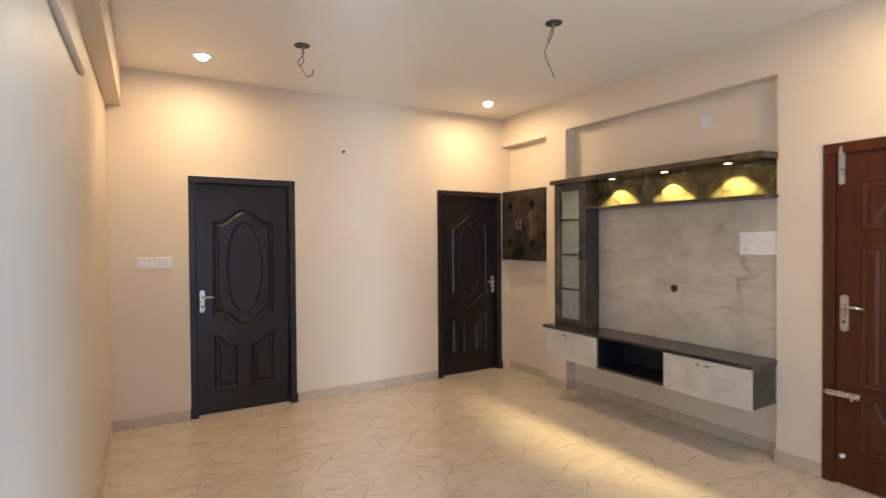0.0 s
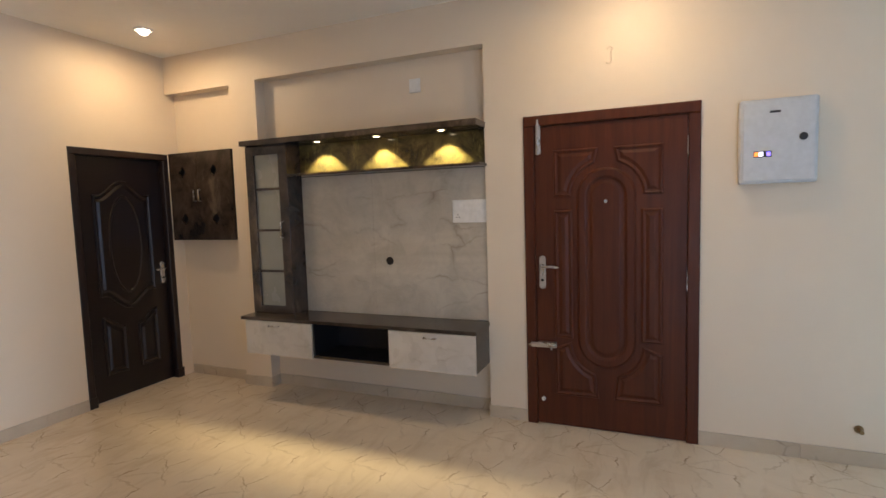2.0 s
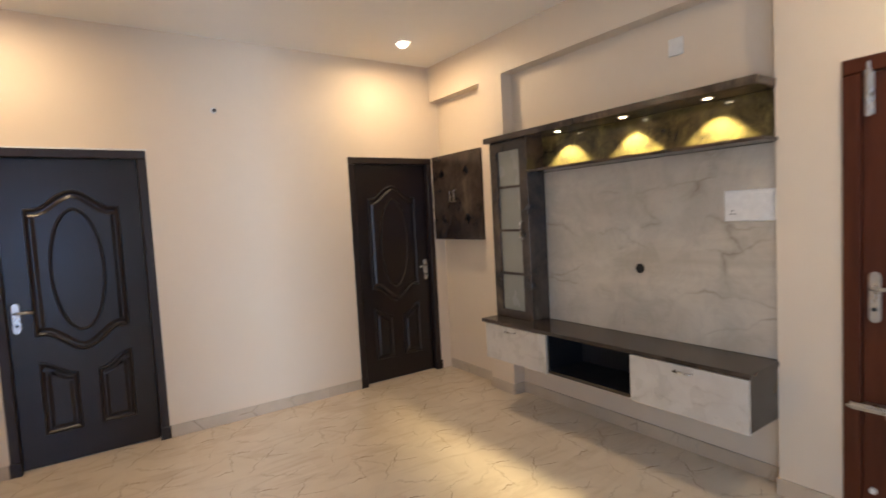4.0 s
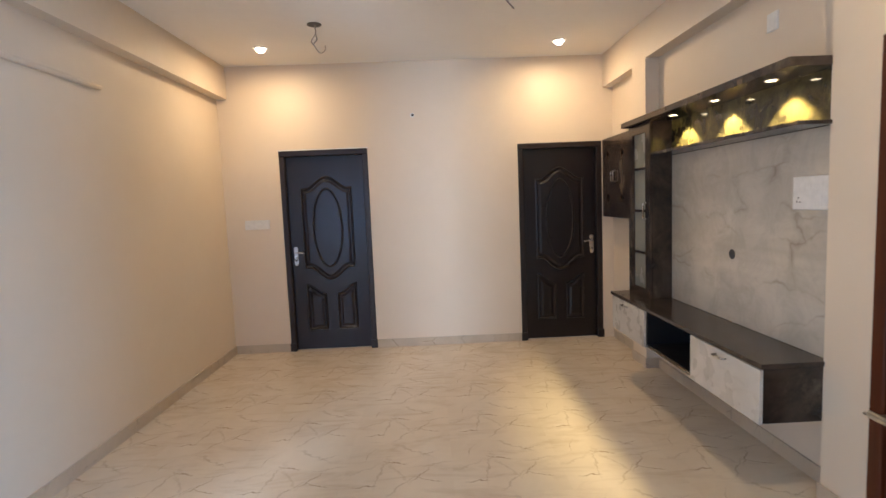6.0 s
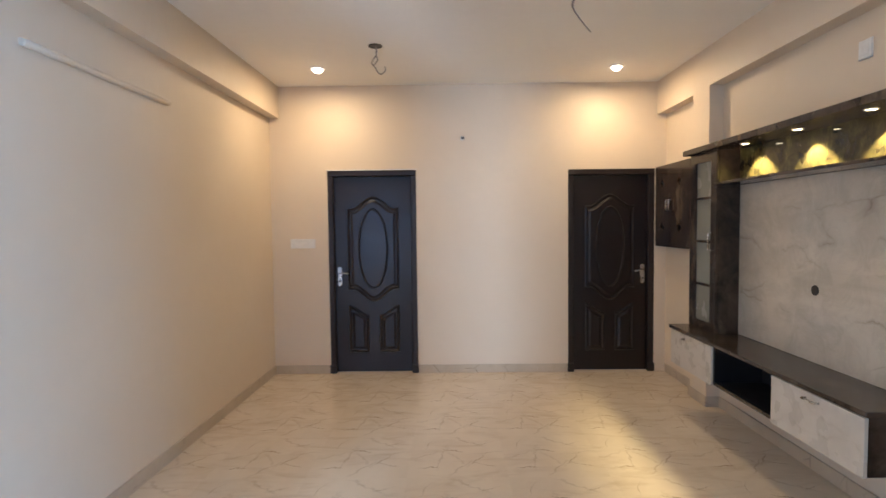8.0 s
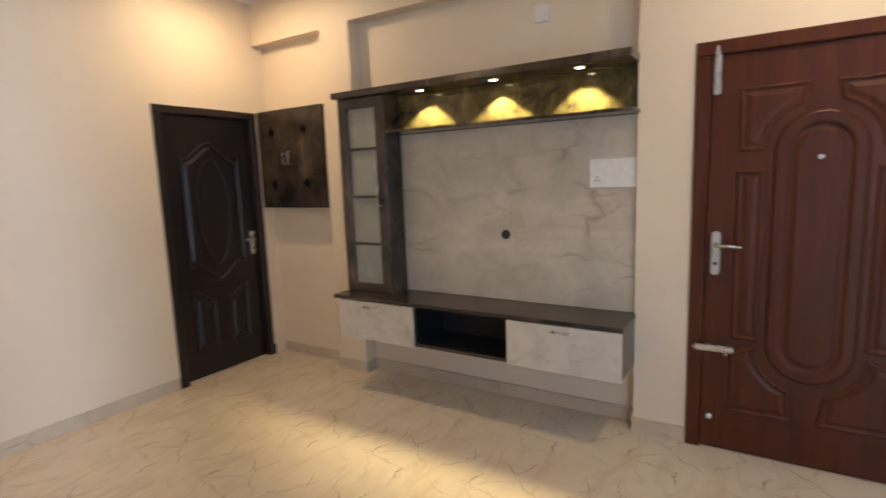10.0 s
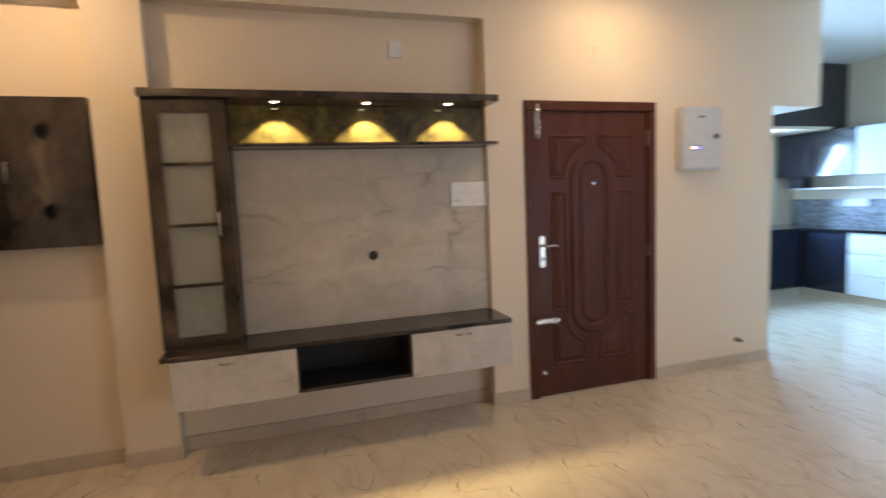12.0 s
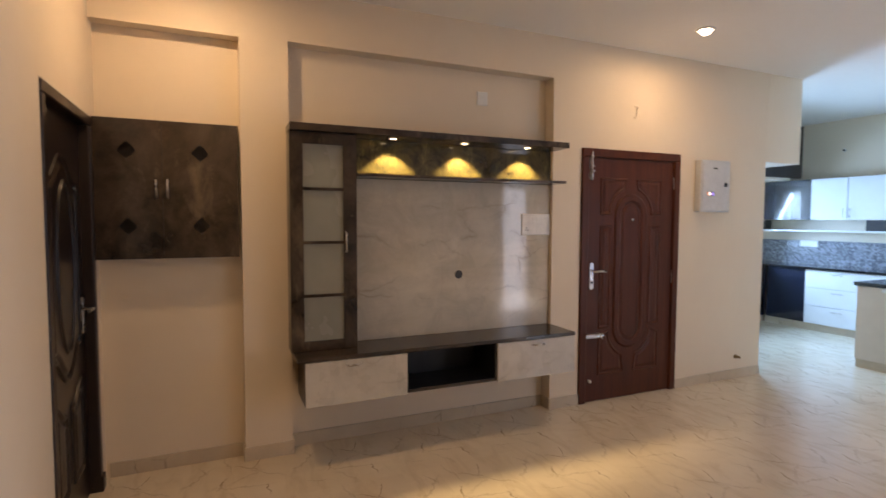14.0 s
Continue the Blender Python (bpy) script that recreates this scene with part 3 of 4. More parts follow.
    part("peephole", cyl(bmesh.new(), (face - 0.014, c, 1.488), (-1, 0, 0), 0.012, 0.010, 20, b=0.002), STEEL, leaf, "round brass peephole")
    part("door_stop", cyl(bmesh.new(), (face, 1.822, 0.178), (-1, 0, 0), 0.013, 0.022, 16, b=0.003), WHITE, leaf, "small white door stopper")
    for z in (1.80, 1.0):
        part("hinge", cyl(bmesh.new(), (face - 0.006, a + 0.001, z - 0.055), (0, 0, 1), 0.0035, 0.11, 10), STEEL, leaf)
    return ob


main_door()

# ---- television unit ----
F = 3.838        # drawer fronts
BACKP = 4.15     # face of the marble panel


def tv_unit():
    ob = thing("tv_unit", (4.0, 3.18, 0.38), "wall-hung television unit of grey marble and dark slate laminate", "tv unit")
    # marble panel in sheets
    ys = [2.215, 3.12, 3.766]
    hole = (2.99, 1.091)
    for a, b_ in zip(ys, ys[1:]):
        part("back_panel", bx(BACKP, 4.228, a, b_ - 0.0006, 0.675, 1.750, b=0.0005, seg=1), MARBLE, ob)
    part("cable_grommet", cyl(bmesh.new(), (BACKP + 0.001, *hole), (-1, 0, 0), 0.030, 0.004, 28, b=0.001), BLACK, ob, "round black cable hole")
    # lit shelf
    top = part("top_shelf", bx(3.925, 4.118, 2.205, 4.178, 2.006, 2.046, b=0.0015, seg=1), SLATE, ob)
    part("top_shelf_back", bx(4.1182, 4.228, 2.214, 4.156, 2.006, 2.046), SLATE, ob)
    part("display_shelf", bx(3.962, 4.228, 2.200, 3.772, 1.752, 1.770, b=0.001, seg=1), SLATE, ob)
    part("lit_panel", bx(BACKP, 4.228, 2.215, 3.770, 1.771, 2.005), SPOTLIT_SLATE, ob)
    for y in SHELF_SPOTS:
        bm = bmesh.new()
        moulding(bm, ring_points(4.04, y + 0.011, 0.032, 0.032, 24), [(0, 0), (0.002, 0.004), (0.006, 0.004), (0.008, 0.001)], lambda u, v, h: (u, v, 2.006 - h), fill=False)
        trim = part("spot_ring", bm, STEEL, top, "small recessed spotlight ring")
        bm = bmesh.new()
        moulding(bm, ring_points(4.04, y + 0.011, 0.024, 0.024, 20), [(0, 0.0005), (0.006, 0.003)], lambda u, v, h: (u, v, 2.006 - h))
        part("spot_lens", bm, SPOTGLOW, trim)
    # glazed side case
    y0, y1, x0 = 3.772, 4.176, 3.985
    case = part("display_case", bx(x0 + 0.02, 4.228, y0, y0 + 0.018, 0.675, 2.005), SLATE, ob, "tall dark case with a glazed door")
    part("case_side", bx(x0 + 0.02, 4.118, y1 - 0.018, y1, 0.675, 2.005), SLATE, case)
    part("case_back", bx(4.200, 4.228, y0 + 0.018, 4.157, 0.675, 2.005), CASEIN, case)
    for z in (1.666, 1.341, 1.015):
        part("case_shelf", bx(x0 + 0.024, 4.118, y0 + 0.018, y1 - 0.018, z - 0.009, z + 0.009), SLATE, case)
        part("glazing_bar", bx(x0 + 0.001, x0 + 0.018, y0 + 0.082, y1 - 0.078, z - 0.009, z + 0.009), SLATE, case)
    for a, b_, z0, z1 in ((y0, y0 + 0.082, 0.675, 2.004), (y1 - 0.078, y1, 0.675, 2.004), (y0 + 0.082, y1 - 0.078, 0.675, 0.735), (y0 + 0.082, y1 - 0.078, 1.935, 2.004)):
        part("door_rail", bx(x0, x0 + 0.019, a, b_, z0, z1, b=0.001, seg=1), SLATE, case)
    part("glass_pane", bx(x0 + 0.0185, x0 + 0.0225, y0 + 0.082, y1 - 0.078, 0.735, 1.935), CASEGLASS, case, "pale frosted glass pane")
    part("case_handle", tube([(x0, y0 + 0.070, 1.28), (x0 - 0.022, y0 + 0.070, 1.285), (x0 - 0.022, y0 + 0.070, 1.40), (x0, y0 + 0.070, 1.405)], 0.006, 8), STEEL, case, "short steel bar handle")
    # counter and drawers
    part("counter", bx(3.822, 4.228, 2.205, 4.150, 0.650, 0.674, b=0.0015, seg=1), SLATE, ob)
    part("counter_end", bx(3.822, X_TV - 0.002, 4.150, 4.166, 0.650, 0.674), SLATE, ob)
    zb, zt = 0.388, 0.650
    part("end_panel", bx(F, 4.228, 2.212, 2.230, zb, zt), SLATE, ob)
    part("end_panel", bx(F, X_TV - 0.002, 4.104, 4.122, zb, zt), SLATE, ob)
    part("bottom_board", bx(F, 4.228, 2.230, 4.104, zb, zb + 0.018), SLATE, ob)
    part("open_bay_back", bx(4.16, 4.228, 2.860, 3.482, zb + 0.018, zt), BLACKIN, ob)
    for y in (2.844, 3.482):
        part("divider", bx(F, 4.228, y, y + 0.016, zb + 0.018, zt), BLACKIN, ob)
    part("open_bay_floor", bx(F + 0.004, 4.16, 2.860, 3.482, zb + 0.018, zb + 0.020), BLACKIN, ob)
    for a, b_, h in ((2.210, 2.846, 2.528), (3.496, 4.120, 3.836)):
        front = part("drawer_front", bx(F - 0.018, F - 0.001, a, b_, zb - 0.004, zt - 0.004, b=0.001, seg=1), DRAWER, ob, "pale marble drawer front")
        part("handle", tube([(F - 0.018, h - 0.045, 0.615), (F - 0.040, h - 0.043, 0.615), (F - 0.040, h + 0.043, 0.615), (F - 0.018, h + 0.045, 0.615)], 0.006, 8), STEEL, front, "steel bar handle")
    return ob


tv_unit().location.y -= 0.011


def alcove_cabinet():
    y0, y1, z0, z1, x0 = 4.440, 5.166, 1.258, 2.028, 4.108
    ob = thing("wall_cabinet", (4.17, 4.8, z0), "dark slate laminate wall cabinet with diamond cut-outs", "cabinet")
    part("body", bx(x0 + 0.055, 4.213, y0, y1, z0, z1), BLACKIN, ob)
    for a, b_, c, e in ((y0, y0 + 0.016, z0, z1), (y1 - 0.016, y1, z0, z1), (y0 + 0.016, y1 - 0.016, z0, z0 + 0.016), (y0 + 0.016, y1 - 0.016, z1 - 0.016, z1)):
        part("carcass_board", bx(x0 + 0.019, x0 + 0.0549, a, b_, c, e), SLATE, ob)
    ym = 4.838
    for a, b_, cy, hy in ((y0, ym - 0.0015, 4.643, 4.812), (ym + 0.0015, y1, 5.01, 4.868)):
        bm = bmesh.new()
        zmid = (1.44 + 1.857) / 2
        outer = [[(a, z0), (b_, z0), (b_, zmid), (a, zmid)], [(a, zmid), (b_, zmid), (b_, z1), (a, z1)]]
        for quad4, cz in zip(outer, (1.44, 1.857)):
            dia = [(cy - 0.0, cz - 0.052), (cy + 0.046, cz), (cy, cz + 0.052), (cy - 0.046, cz)]
            lay = []
            for x in (x0, x0 + 0.018):
                o = [bm.verts.new((x, u, v)) for u, v in quad4]
                i_ = [bm.verts.new((x, u, v)) for u, v in dia]
                # ring of eight faces between the square and the diamond
                for k in range(4):
                    bm.faces.new((o[k], o[(k + 1) % 4], i_[k]))
                    bm.faces.new((o[(k + 1) % 4], i_[(k + 1) % 4], i_[k]))
                lay.append((o, i_))
            for ring in (0, 1):
                f, g = lay[0][ring], lay[1][ring]
                for k in range(4):
                    bm.faces.new((f[k], f[(k + 1) % 4], g[(k + 1) % 4], g[k]))
        door = part("door", bm, SLATE, ob)
        part("handle", tube([(x0, hy, 1.60), (x0 - 0.022, hy, 1.602), (x0 - 0.022, hy, 1.698), (x0, hy, 1.70)], 0.006, 8), STEEL, door, "short steel bar handle")
    return ob


alcove_cabinet()


# ---- wall fittings ----
def switch_plate(name, centre, w, h, normal, modules, label):
    """A white modular plate on a wall. normal: the way it faces, along x or y."""
    ob = thing(name, centre, label, "switchboard")
    n = Vector(normal)
    side = Vector((0, 0, 1)).cross(n)
    c = Vector(centre)

    def put(u, v, d):
        return c + side * u + Vector((0, 0, v)) + n * d

    bm = bmesh.new()
    moulding(bm, [(-w / 2, -h / 2), (w / 2, -h / 2), (w / 2, h / 2), (-w / 2, h / 2)], [(0, 0), (0, 0.006), (0.004, 0.010)], put)
    plate = part("plate", bm, WHITE, ob)
    for u, v, mw, mh in modules:
        bm = bmesh.new()
        moulding(bm, [(u - mw / 2, v - mh / 2), (u + mw / 2, v - mh / 2), (u + mw / 2, v + mh / 2), (u - mw / 2, v + mh / 2)], [(0, 0.010), (0.001, 0.0108), (0.003, 0.0112)], put)
        part("switch", bm, WHITE, ob)
    return ob, put


switch_plate("switchboard", (0.604, Y_FAR, 1.315), 0.247, 0.094, (0, -1, 0), [(-0.09 + 0.036 * k, 0, 0.031, 0.052) for k in range(6)], "white modular switchboard beside a door")
board, bput = switch_plate("switchboard", (BACKP, 2.331, 1.449), 0.255, 0.160, (-1, 0, 0), [(-0.095 + 0.038 * k, 0.035, 0.033, 0.05) for k in range(6)] + [(-0.025 + 0.038 * k, -0.035, 0.033, 0.05) for k in range(4)], "white modular switchboard on the marble panel")
for u, v in ((-0.085, -0.024), (-0.095, -0.042), (-0.075, -0.042)):
    bm = bmesh.new()
    moulding(bm, ring_points(u, v, 0.0045, 0.0045, 12), [(0, 0.0102), (0.001, 0.0106)], bput)
    part("socket_hole", bm, BLACK, board)
switch_plate("blank_plate", (4.23, 2.759, 2.371), 0.088, 0.098, (-1, 0, 0), [(0, 0, 0.055, 0.06)], "small white blank wall plate")
switch_plate("switchboard", (2.972, Y_BACK, 1.387), 0.226, 0.150, (0, 1, 0), [(-0.075 + 0.038 * k, 0.03, 0.033, 0.05) for k in range(5)], "white modular switchboard on the partition wall")


def meter_box():
    ob = thing("distribution_box", (X_TV, 0.54, 1.54), "pale grey enamelled distribution box with a glowing display", "distribution box")
    part("body", bx(4.052, X_TV, 0.335, 0.700, 1.558, 2.014, b=0.012, seg=3), GREYBOX, ob)
    part("door", bx(4.044, 4.0515, 0.350, 0.685, 1.573, 1.999, b=0.004), GREYBOX, ob)
    part("display", bx(4.0425, 4.0438, 0.548, 0.634, 1.700, 1.734), BLACK, ob, "narrow dark display window")
    for y, led, label in ((0.622, AMBERLED, "glowing amber lamp"), (0.600, LEDGLOW, "glowing white lamp"), (0.564, VIOLETLED, "glowing violet lamp")):
        part("indicator", bx(4.0405, 4.0424, y - 0.011, y + 0.009, 1.706, 1.728, b=0.0005, seg=1), led, ob, label)
    part("latch", cyl(bmesh.new(), (4.044, 0.405, 1.80), (-1, 0, 0), 0.020, 0.010, 20, b=0.003), BLACK, ob, "black round latch")
    part("badge", bx(4.0425, 4.0438, 0.51, 0.56, 1.935, 1.947), BLACK, ob)
    return ob


meter_box()


def downlight(x, y):
    ob = thing("downlight", (x, y, H), "round white recessed ceiling downlight, switched on", "downlight", "downlights in the ceiling")
    bm = bmesh.new()
    moulding(bm, ring_points(x, y, 0.068, 0.068, 32), [(0, 0), (0.002, 0.008), (0.012, 0.010), (0.018, 0.004)], lambda u, v, h: (u, v, H - h), fill=False)
    part("ring", bm, WHITE, ob)
    bm = bmesh.new()
    moulding(bm, ring_points(x, y, 0.042, 0.042, 32), [(0, 0.0), (0.0, 0.006), (0.003, 0.017), (0.009, 0.027), (0.018, 0.035), (0.029, 0.039), (0.037, 0.040)], lambda u, v, h: (u, v, H - h))
    part("diffuser", bm, LAMPGLOW, ob)


for lx, ly in DOWNLIGHTS:
    downlight(lx, ly)


def fan_point(x, y, *wires):
    ob = thing("fan_hook", (x, y, H), "dark fan hook box in the ceiling with dangling wires", "ceiling hook", "fan points")
    part("cover", cyl(bmesh.new(), (x, y, H), (0, 0, -1), 0.055, 0.006, 28, b=0.002), BLACK, ob)
    for pts in wires:
        fine = []
        for k in range(len(pts) - 1):
            p0, p1, p2, p3 = (Vector(pts[max(0, min(len(pts) - 1, k + d))]) for d in (-1, 0, 1, 2))
            for i in range(5):
                t = i / 5
                fine.append(0.5 * (2 * p1 + (p2 - p0) * t + (2 * p0 - 5 * p1 + 4 * p2 - p3) * t * t + (3 * p1 - p0 - 3 * p2 + p3) * t ** 3))
        fine.append(Vector(pts[-1]))
        part("wire", tube([Vector((x, y, H)) + p for p in fine], 0.0042, 6), WIRE, ob)


fan_point(1.513, 4.05, [(0, 0, 0), (0.009, 0, -0.06), (-0.03, 0.01, -0.122), (-0.009, 0, -0.157), (0.03, 0, -0.214), (0.07, 0, -0.197), (0.075, 0, -0.16)],
          [(0.004, 0.01, 0), (0.005, 0.01, -0.07), (0.012, 0.01, -0.11), (-0.02, 0.0, -0.15)])
fan_point(2.80, 2.885, [(0, 0, 0), (-0.015, 0.009, -0.056), (-0.038, 0.022, -0.143), (-0.049, 0.029, -0.196), (-0.005, 0.04, -0.256), (0.06, 0.06, -0.322)],
          [(0.006, 0, 0), (-0.008, 0.012, -0.09), (-0.036, 0.03, -0.15), (-0.042, 0.034, -0.20), (0.0, 0.045, -0.26)])
fan_point(2.42, 0.05, [(0, 0, 0), (0.006, 0, -0.05), (-0.01, 0.01, -0.10), (0.01, 0, -0.13)])


def wall_point(x, z):
    ob = thing("wire_outlet", (x, Y_FAR, z), "small wall light point with a cut wire end", "wire outlet")
    part("cap", cyl(bmesh.new(), (x, Y_FAR, z), (0, -1, 0), 0.022, 0.004, 20, b=0.001), WHITE, ob)
    part("wire_end", cyl(bmesh.new(), (x + 0.004, Y_FAR - 0.004, z), (0, -1, 0), 0.013, 0.02, 12, b=0.003), BLACK, ob)


wall_point(2.205, 2.341)


def wall_hook():
    ob = thing("picture_hook", (X_TV, 1.39, 2.36), "small painted-over picture hook above the entrance door", "hook")
    part("hook", tube([(X_TV - 0.002, 1.405, 2.41), (X_TV - 0.003, 1.39, 2.425), (X_TV - 0.003, 1.372, 2.41), (X_TV - 0.003, 1.385, 2.38), (X_TV - 0.003, 1.38, 2.345), (X_TV - 0.003, 1.395, 2.32), (X_TV - 0.002, 1.412, 2.33)], 0.0045, 8), WALL, ob)


wall_hook()


def conduit(name, p, q):
    ob = thing(name, p, "cream painted surface conduit on the wall", "conduit")
    a, b_ = Vector(p), Vector(q)
    part("pipe", tube([a + (b_ - a) * k / 6 for k in range(7)], 0.017, 12), WALL, ob)


conduit("conduit", (west(2.23) + 0.012, 2.23, 2.285), (west(3.34) + 0.012, 3.34, 2.285))
conduit("conduit", (2.895, Y_BACK + 0.012, 2.345), (1.75, Y_BACK + 0.012, 2.325))


def floor_tap():
    ob = thing("pipe_stub", (X_TV, 0.10, 0.204), "small brass pipe stub low on the wall", "pipe")
    part("flange", cyl(bmesh.new(), (X_TV, 0.10, 0.204), (-1, 0, 0), 0.022, 0.006, 20, b=0.002), BRASS, ob)
    part("stub", cyl(bmesh.new(), (X_TV - 0.006, 0.10, 0.204), (-1, 0, 0), 0.012, 0.045, 16, b=0.002), BRASS, ob)


floor_tap()


# ---- windows ----
def window(name, put, u0, u1, v0, v1, bars, label):
    ob = thing(name, put(u0, v0, 0), label, "window", kind="structure")

    def bar(n, a0, a1, b0, b1, d0, d1, m):
        bm = bmesh.new()
        moulding(bm, [(a0, b0), (a1, b0), (a1, b1), (a0, b1)], [(0, d0), (0, d1)], put)
        f = bm.faces.new(list(bm.verts)[:4])
        return part(n, bm, m, ob)

    w = 0.05
    um = (u0 + u1) / 2
    bar("window_frame", u0, u1, v0, v0 + w, -0.03, 0.03, FRAMEW)
    bar("window_frame", u0, u1, v1 - w, v1, -0.03, 0.03, FRAMEW)
    for a in (u0, um - w / 2, u1 - w):
        bar("window_frame", a, a + w, v0 + w, v1 - w, -0.03, 0.03, FRAMEW)
    for a, b_ in ((u0 + w, um - w / 2), (um + w / 2, u1 - w)):
        p = bar("pane", a, b_, v0 + w, v1 - w, -0.003, 0.003, GLASS)
        p.visible_shadow = False
    for k in range(bars):
        u = u0 + (u1 - u0) * (k + 1) / (bars + 1)
        part("grille_bar", tube([put(u, v0 + w, -0.05), put(u, v1 - w, -0.05)], 0.007), FRAMEW, ob)
    return ob


# out of view, added only as something bright for door_1 to reflect
window("window_2", lambda u, v, h: (u, -0.97 + h, v), *WIN1, 4, "white framed window with clear panes and grille bars")
window("window_1", lambda u, v, h: (6.56 - h, u, v), *WIN2, 6, "white framed kitchen window with grille bars")


# ---- kitchen ----
def cabinet(name, x0, x1, y0, y1, z0, z1, face, cols, rows, material, label, handles=True):
    """A cabinet box with a grid of doors. face: '+y' or '-x', the side with the doors."""
    ob = thing(name, ((x0 + x1) / 2, (y0 + y1) / 2, z0), label, "cabinet", "kitchen cabinets")
    g = 0.0025
    if face == "+y":
        part("body", bx(x0, x1, y0, y1 - 0.019, z0, z1), material, ob)
    else:
        part("body", bx(x0 + 0.019, x1, y0, y1, z0, z1), material, ob)
    a, b_ = (x0, x1) if face == "+y" else (y0, y1)
    for i in range(cols):
        for j in range(rows):
            u0, u1 = a + (b_ - a) * i / cols + g, a + (b_ - a) * (i + 1) / cols - g
            v0, v1 = z0 + (z1 - z0) * j / rows + g, z0 + (z1 - z0) * (j + 1) / rows - g
            if face == "+y":
                d = part("door", bx(u0, u1, y1 - 0.018, y1, v0, v1, b=0.0015, seg=1), material, ob)
            else:
                d = part("door", bx(x0, x0 + 0.018, u0, u1, v0, v1, b=0.0015, seg=1), material, ob)
            if handles:
                if rows > 1:
                    c, v = (u0 + u1) / 2, v1 - 0.05
                    pts = [(c - 0.06, v, 0), (c - 0.058, v, 0.025), (c + 0.058, v, 0.025), (c + 0.06, v, 0)]
                else:
                    c = u1 - 0.04 if i % 2 == 0 else u0 + 0.04
                    v = v0 + 0.03 if z0 > 1 else v1 - 0.16
                    pts = [(c, v, 0), (c, v + 0.002, 0.025), (c, v + 0.108, 0.025), (c, v + 0.11, 0)]
                pts = [(u, y1 + h, v) for u, v, h in pts] if face == "+y" else [(x0 - h, u, v) for u, v, h in pts]
                part("handle", tube(pts, 0.005, 8), STEEL, d, "steel bar handle")
    return ob


KF = -2.78
cabinet("base_cabinet", 5.27, 5.80, K_BACK, KF, 0.10, 0.83, "+y", 1, 1, KDARK, "glossy dark blue corner base cabinet", False)
cabinet("drawer_cabinet", 4.45, 5.268, K_BACK, KF, 0.10, 0.83, "+y", 1, 3, KWHITE, "glossy white three-drawer base cabinet")
cabinet("base_cabinet", 3.92, 4.448, K_BACK, KF, 0.10, 0.83, "+y", 1, 1, KWHITE, "glossy white base cabinet")
cabinet("base_cabinet", 5.82, K_EAST, -2.78, -0.25, 0.10, 0.83, "-x", 4, 1, KDARK, "glossy dark blue base cabinets under the window", False)
cabinet("wall_unit", 4.45, 5.37, K_BACK, -3.0, 1.50, 2.06, "+y", 2, 1, KWHITE, "glossy white wall cabinet")
cabinet("wall_unit", 5.372, K_EAST - 0.002, K_BACK, -3.0, 1.50, 2.06, "+y", 2, 1, KDARK, "glossy dark blue wall cabinet", False)
cabinet("wall_unit", 3.27, 4.448, K_BACK, -3.02, 1.50, 2.06, "+y", 2, 1, KDARK, "glossy dark blue wall cabinet", False)
cabinet("loft_cabinet", 5.70, K_EAST, K_BACK, -0.74, 2.10, H - 0.005, "-x", 4, 1, KDARK, "dark blue loft cabinet under the ceiling", False)
tagged(new("loft_slab", mesh("loft_slab", bx(5.66, K_EAST, -2.99, -0.74, 2.065, 2.098), WALL)), "cream loft slab under the cabinets", "slab", kind="structure")
plinth = structure("kitchen_plinth", bx(3.92, 5.84, K_BACK, KF - 0.03, 0, 0.098), SKIRT, "beige tile plinth under the cabinets", "plinth")
structure("kitchen_plinth_side", bx(5.85, K_EAST, KF - 0.03, -0.25, 0, 0.098), SKIRT, "beige tile plinth under the cabinets", "plinth")
tagged(new("worktop", mesh("worktop", bx(3.25, K_EAST, K_BACK, KF + 0.025, 0.832, 0.862, b=0.002, seg=1), GRANITE)), "black granite kitchen worktop", "worktop")
tagged(new("worktop", mesh("worktop", bx(5.795, K_EAST, KF + 0.026, -0.24, 0.832, 0.862, b=0.002, seg=1), GRANITE)), "black granite worktop under the window", "worktop")
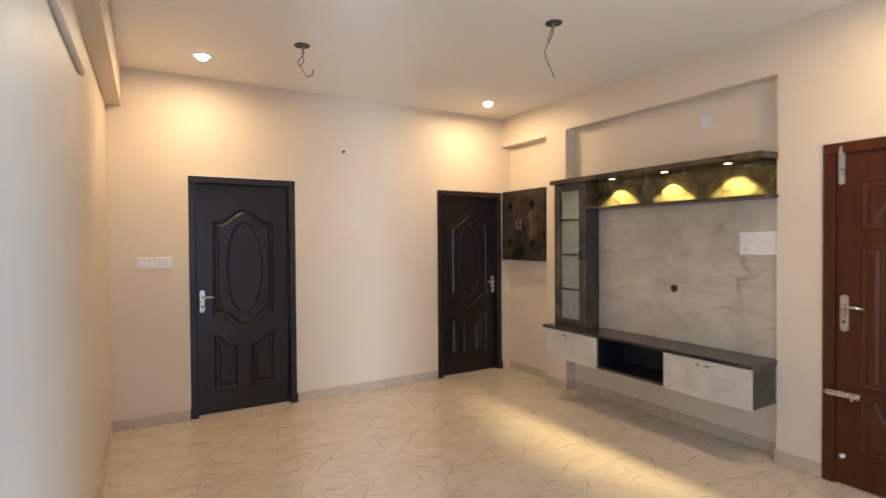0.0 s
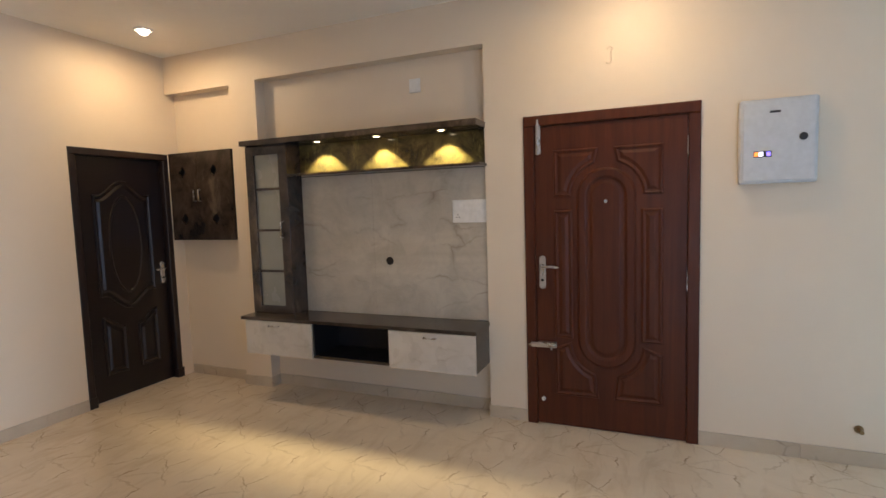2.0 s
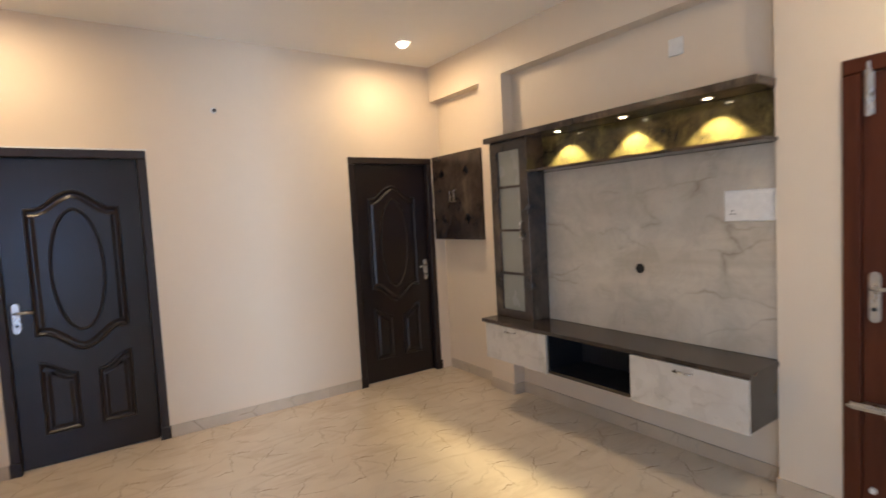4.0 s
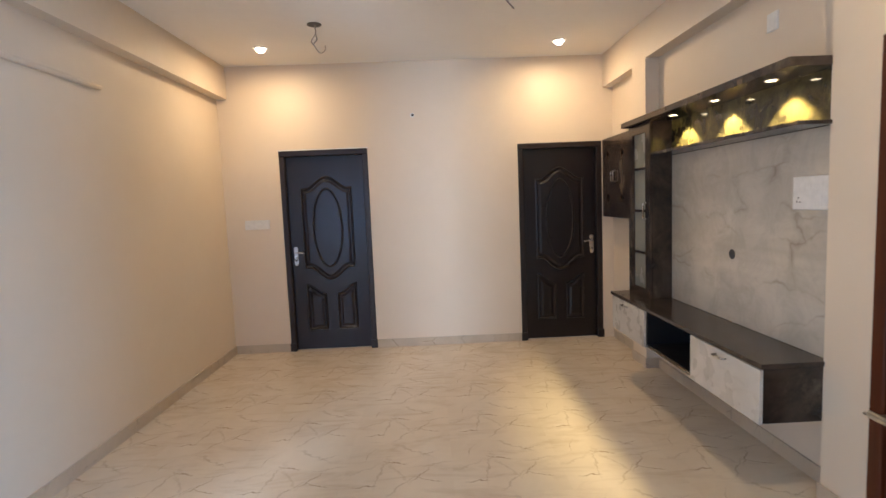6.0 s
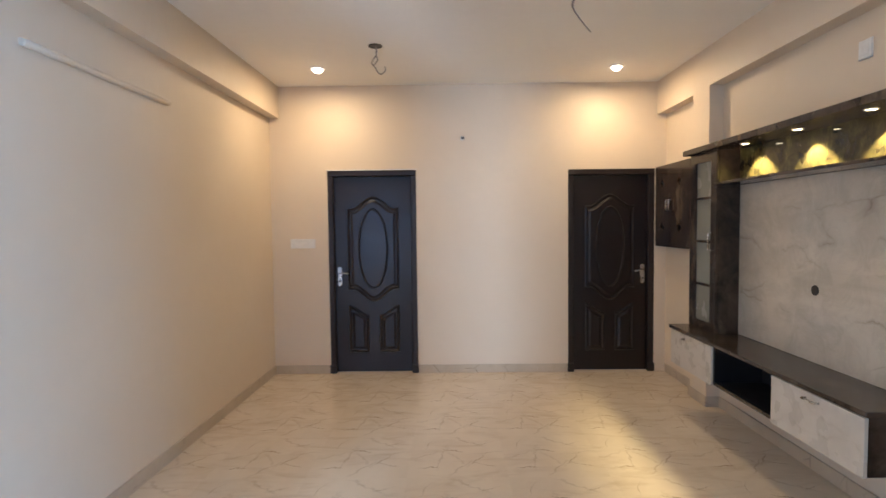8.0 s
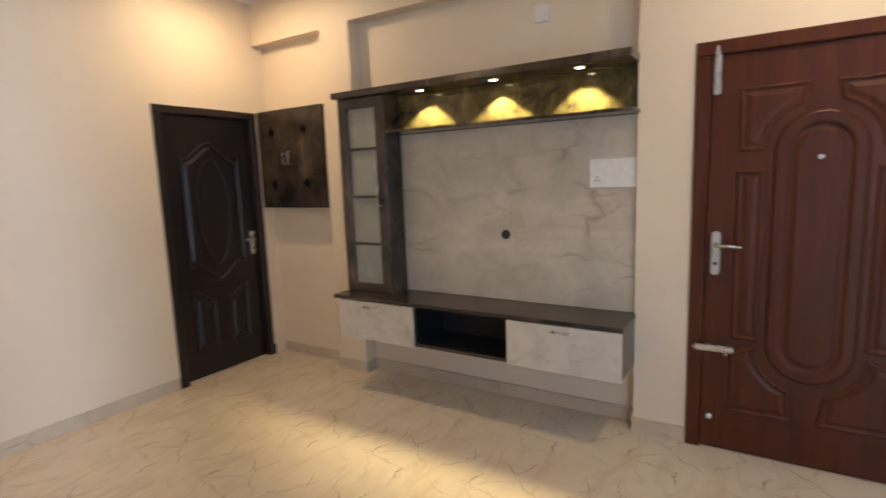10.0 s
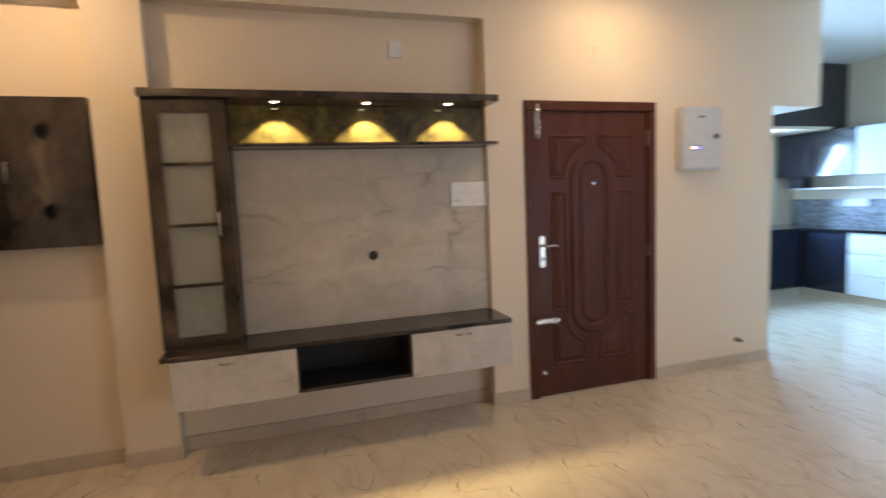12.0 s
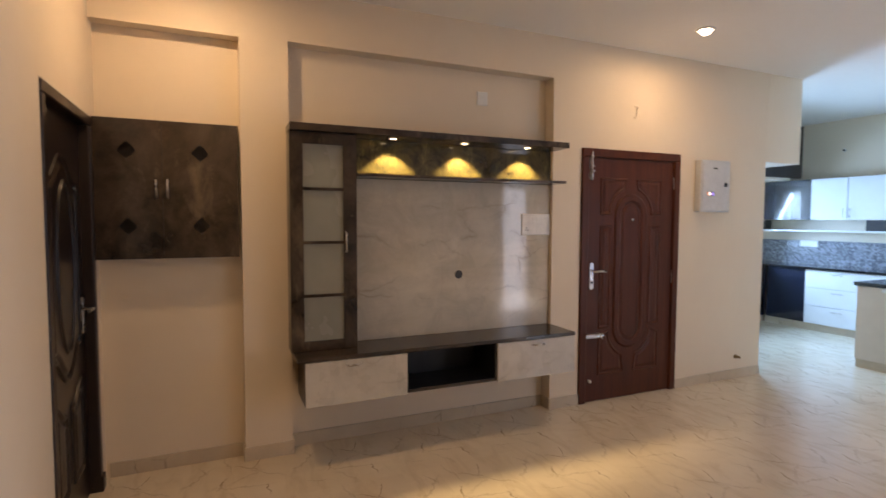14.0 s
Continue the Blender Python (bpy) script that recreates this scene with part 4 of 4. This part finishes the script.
splash = structure("splashback", bx(3.25, K_EAST, K_BACK, K_BACK + 0.012, 0.863, 1.20), SPLASH, "mottled blue-grey tiled splashback", "splashback")
shelf = thing("open_shelf", (4.9, -3.15, 1.34), "white open shelf under the wall cabinets", "shelf", "kitchen cabinets")
part("shelf_board", bx(3.9, 6.2, K_BACK, -3.03, 1.335, 1.355), KWHITE, shelf)
for y in (4.50, 6.05):
    part("shelf_end", bx(y, y + 0.22, -3.2, -3.06, 1.356, 1.495), KDARK, shelf)
switch_plate("switchboard", (5.55, K_BACK + 0.012, 1.155), 0.25, 0.09, (0, 1, 0), [(-0.08 + 0.04 * k, 0, 0.035, 0.05) for k in range(5)], "white switchboard over the splashback")

pen = thing("hob_counter", (3.57, -1.9, 0), "cream end cabinet of the hob counter with a black top", "cabinet", "kitchen cabinets")
part("end_panel", bx(3.65, 3.91, -1.42, -1.39, 0.085, 0.83, b=0.002, seg=1), WARMLIT_LAM, pen)
part("body", bx(3.262, 3.90, -2.75, -1.45, 0.085, 0.83), KWHITE, pen)
part("plinth", bx(3.262, 3.90, -2.75, -1.40, 0, 0.084), SKIRT, pen)
part("ledge", bx(3.262, 3.69, -1.45, -1.372, 0.785, 0.822, b=0.002, seg=1), KWHITE, pen, "white niche shelf")
part("ledge", bx(3.262, 3.65, -1.429, -1.372, 0.652, 0.676, b=0.002, seg=1), KWHITE, pen, "white niche shelf")
part("ledge", bx(3.262, 3.65, -1.45, -1.39, 0.085, 0.651), WARMLIT_LAM, pen)
part("niche", bx(3.262, 3.65, -1.449, -1.43, 0.652, 0.784), MAHOGANY, pen)
tagged(new("worktop", mesh("worktop", bx(3.252, 3.935, -2.752, -1.37, 0.832, 0.868, b=0.002, seg=1), GRANITE)), "black granite top of the hob counter", "worktop")
kp = thing("wire_outlet", (5.15, K_BACK, 2.45), "small wall light point with a cut wire end", "wire outlet")
part("cap", cyl(bmesh.new(), (5.15, K_BACK, 2.45), (0, 1, 0), 0.022, 0.004, 20), WHITE, kp)
part("wire_end", cyl(bmesh.new(), (5.15, K_BACK + 0.004, 2.45), (0, 1, 0), 0.012, 0.02, 12), BLACK, kp)
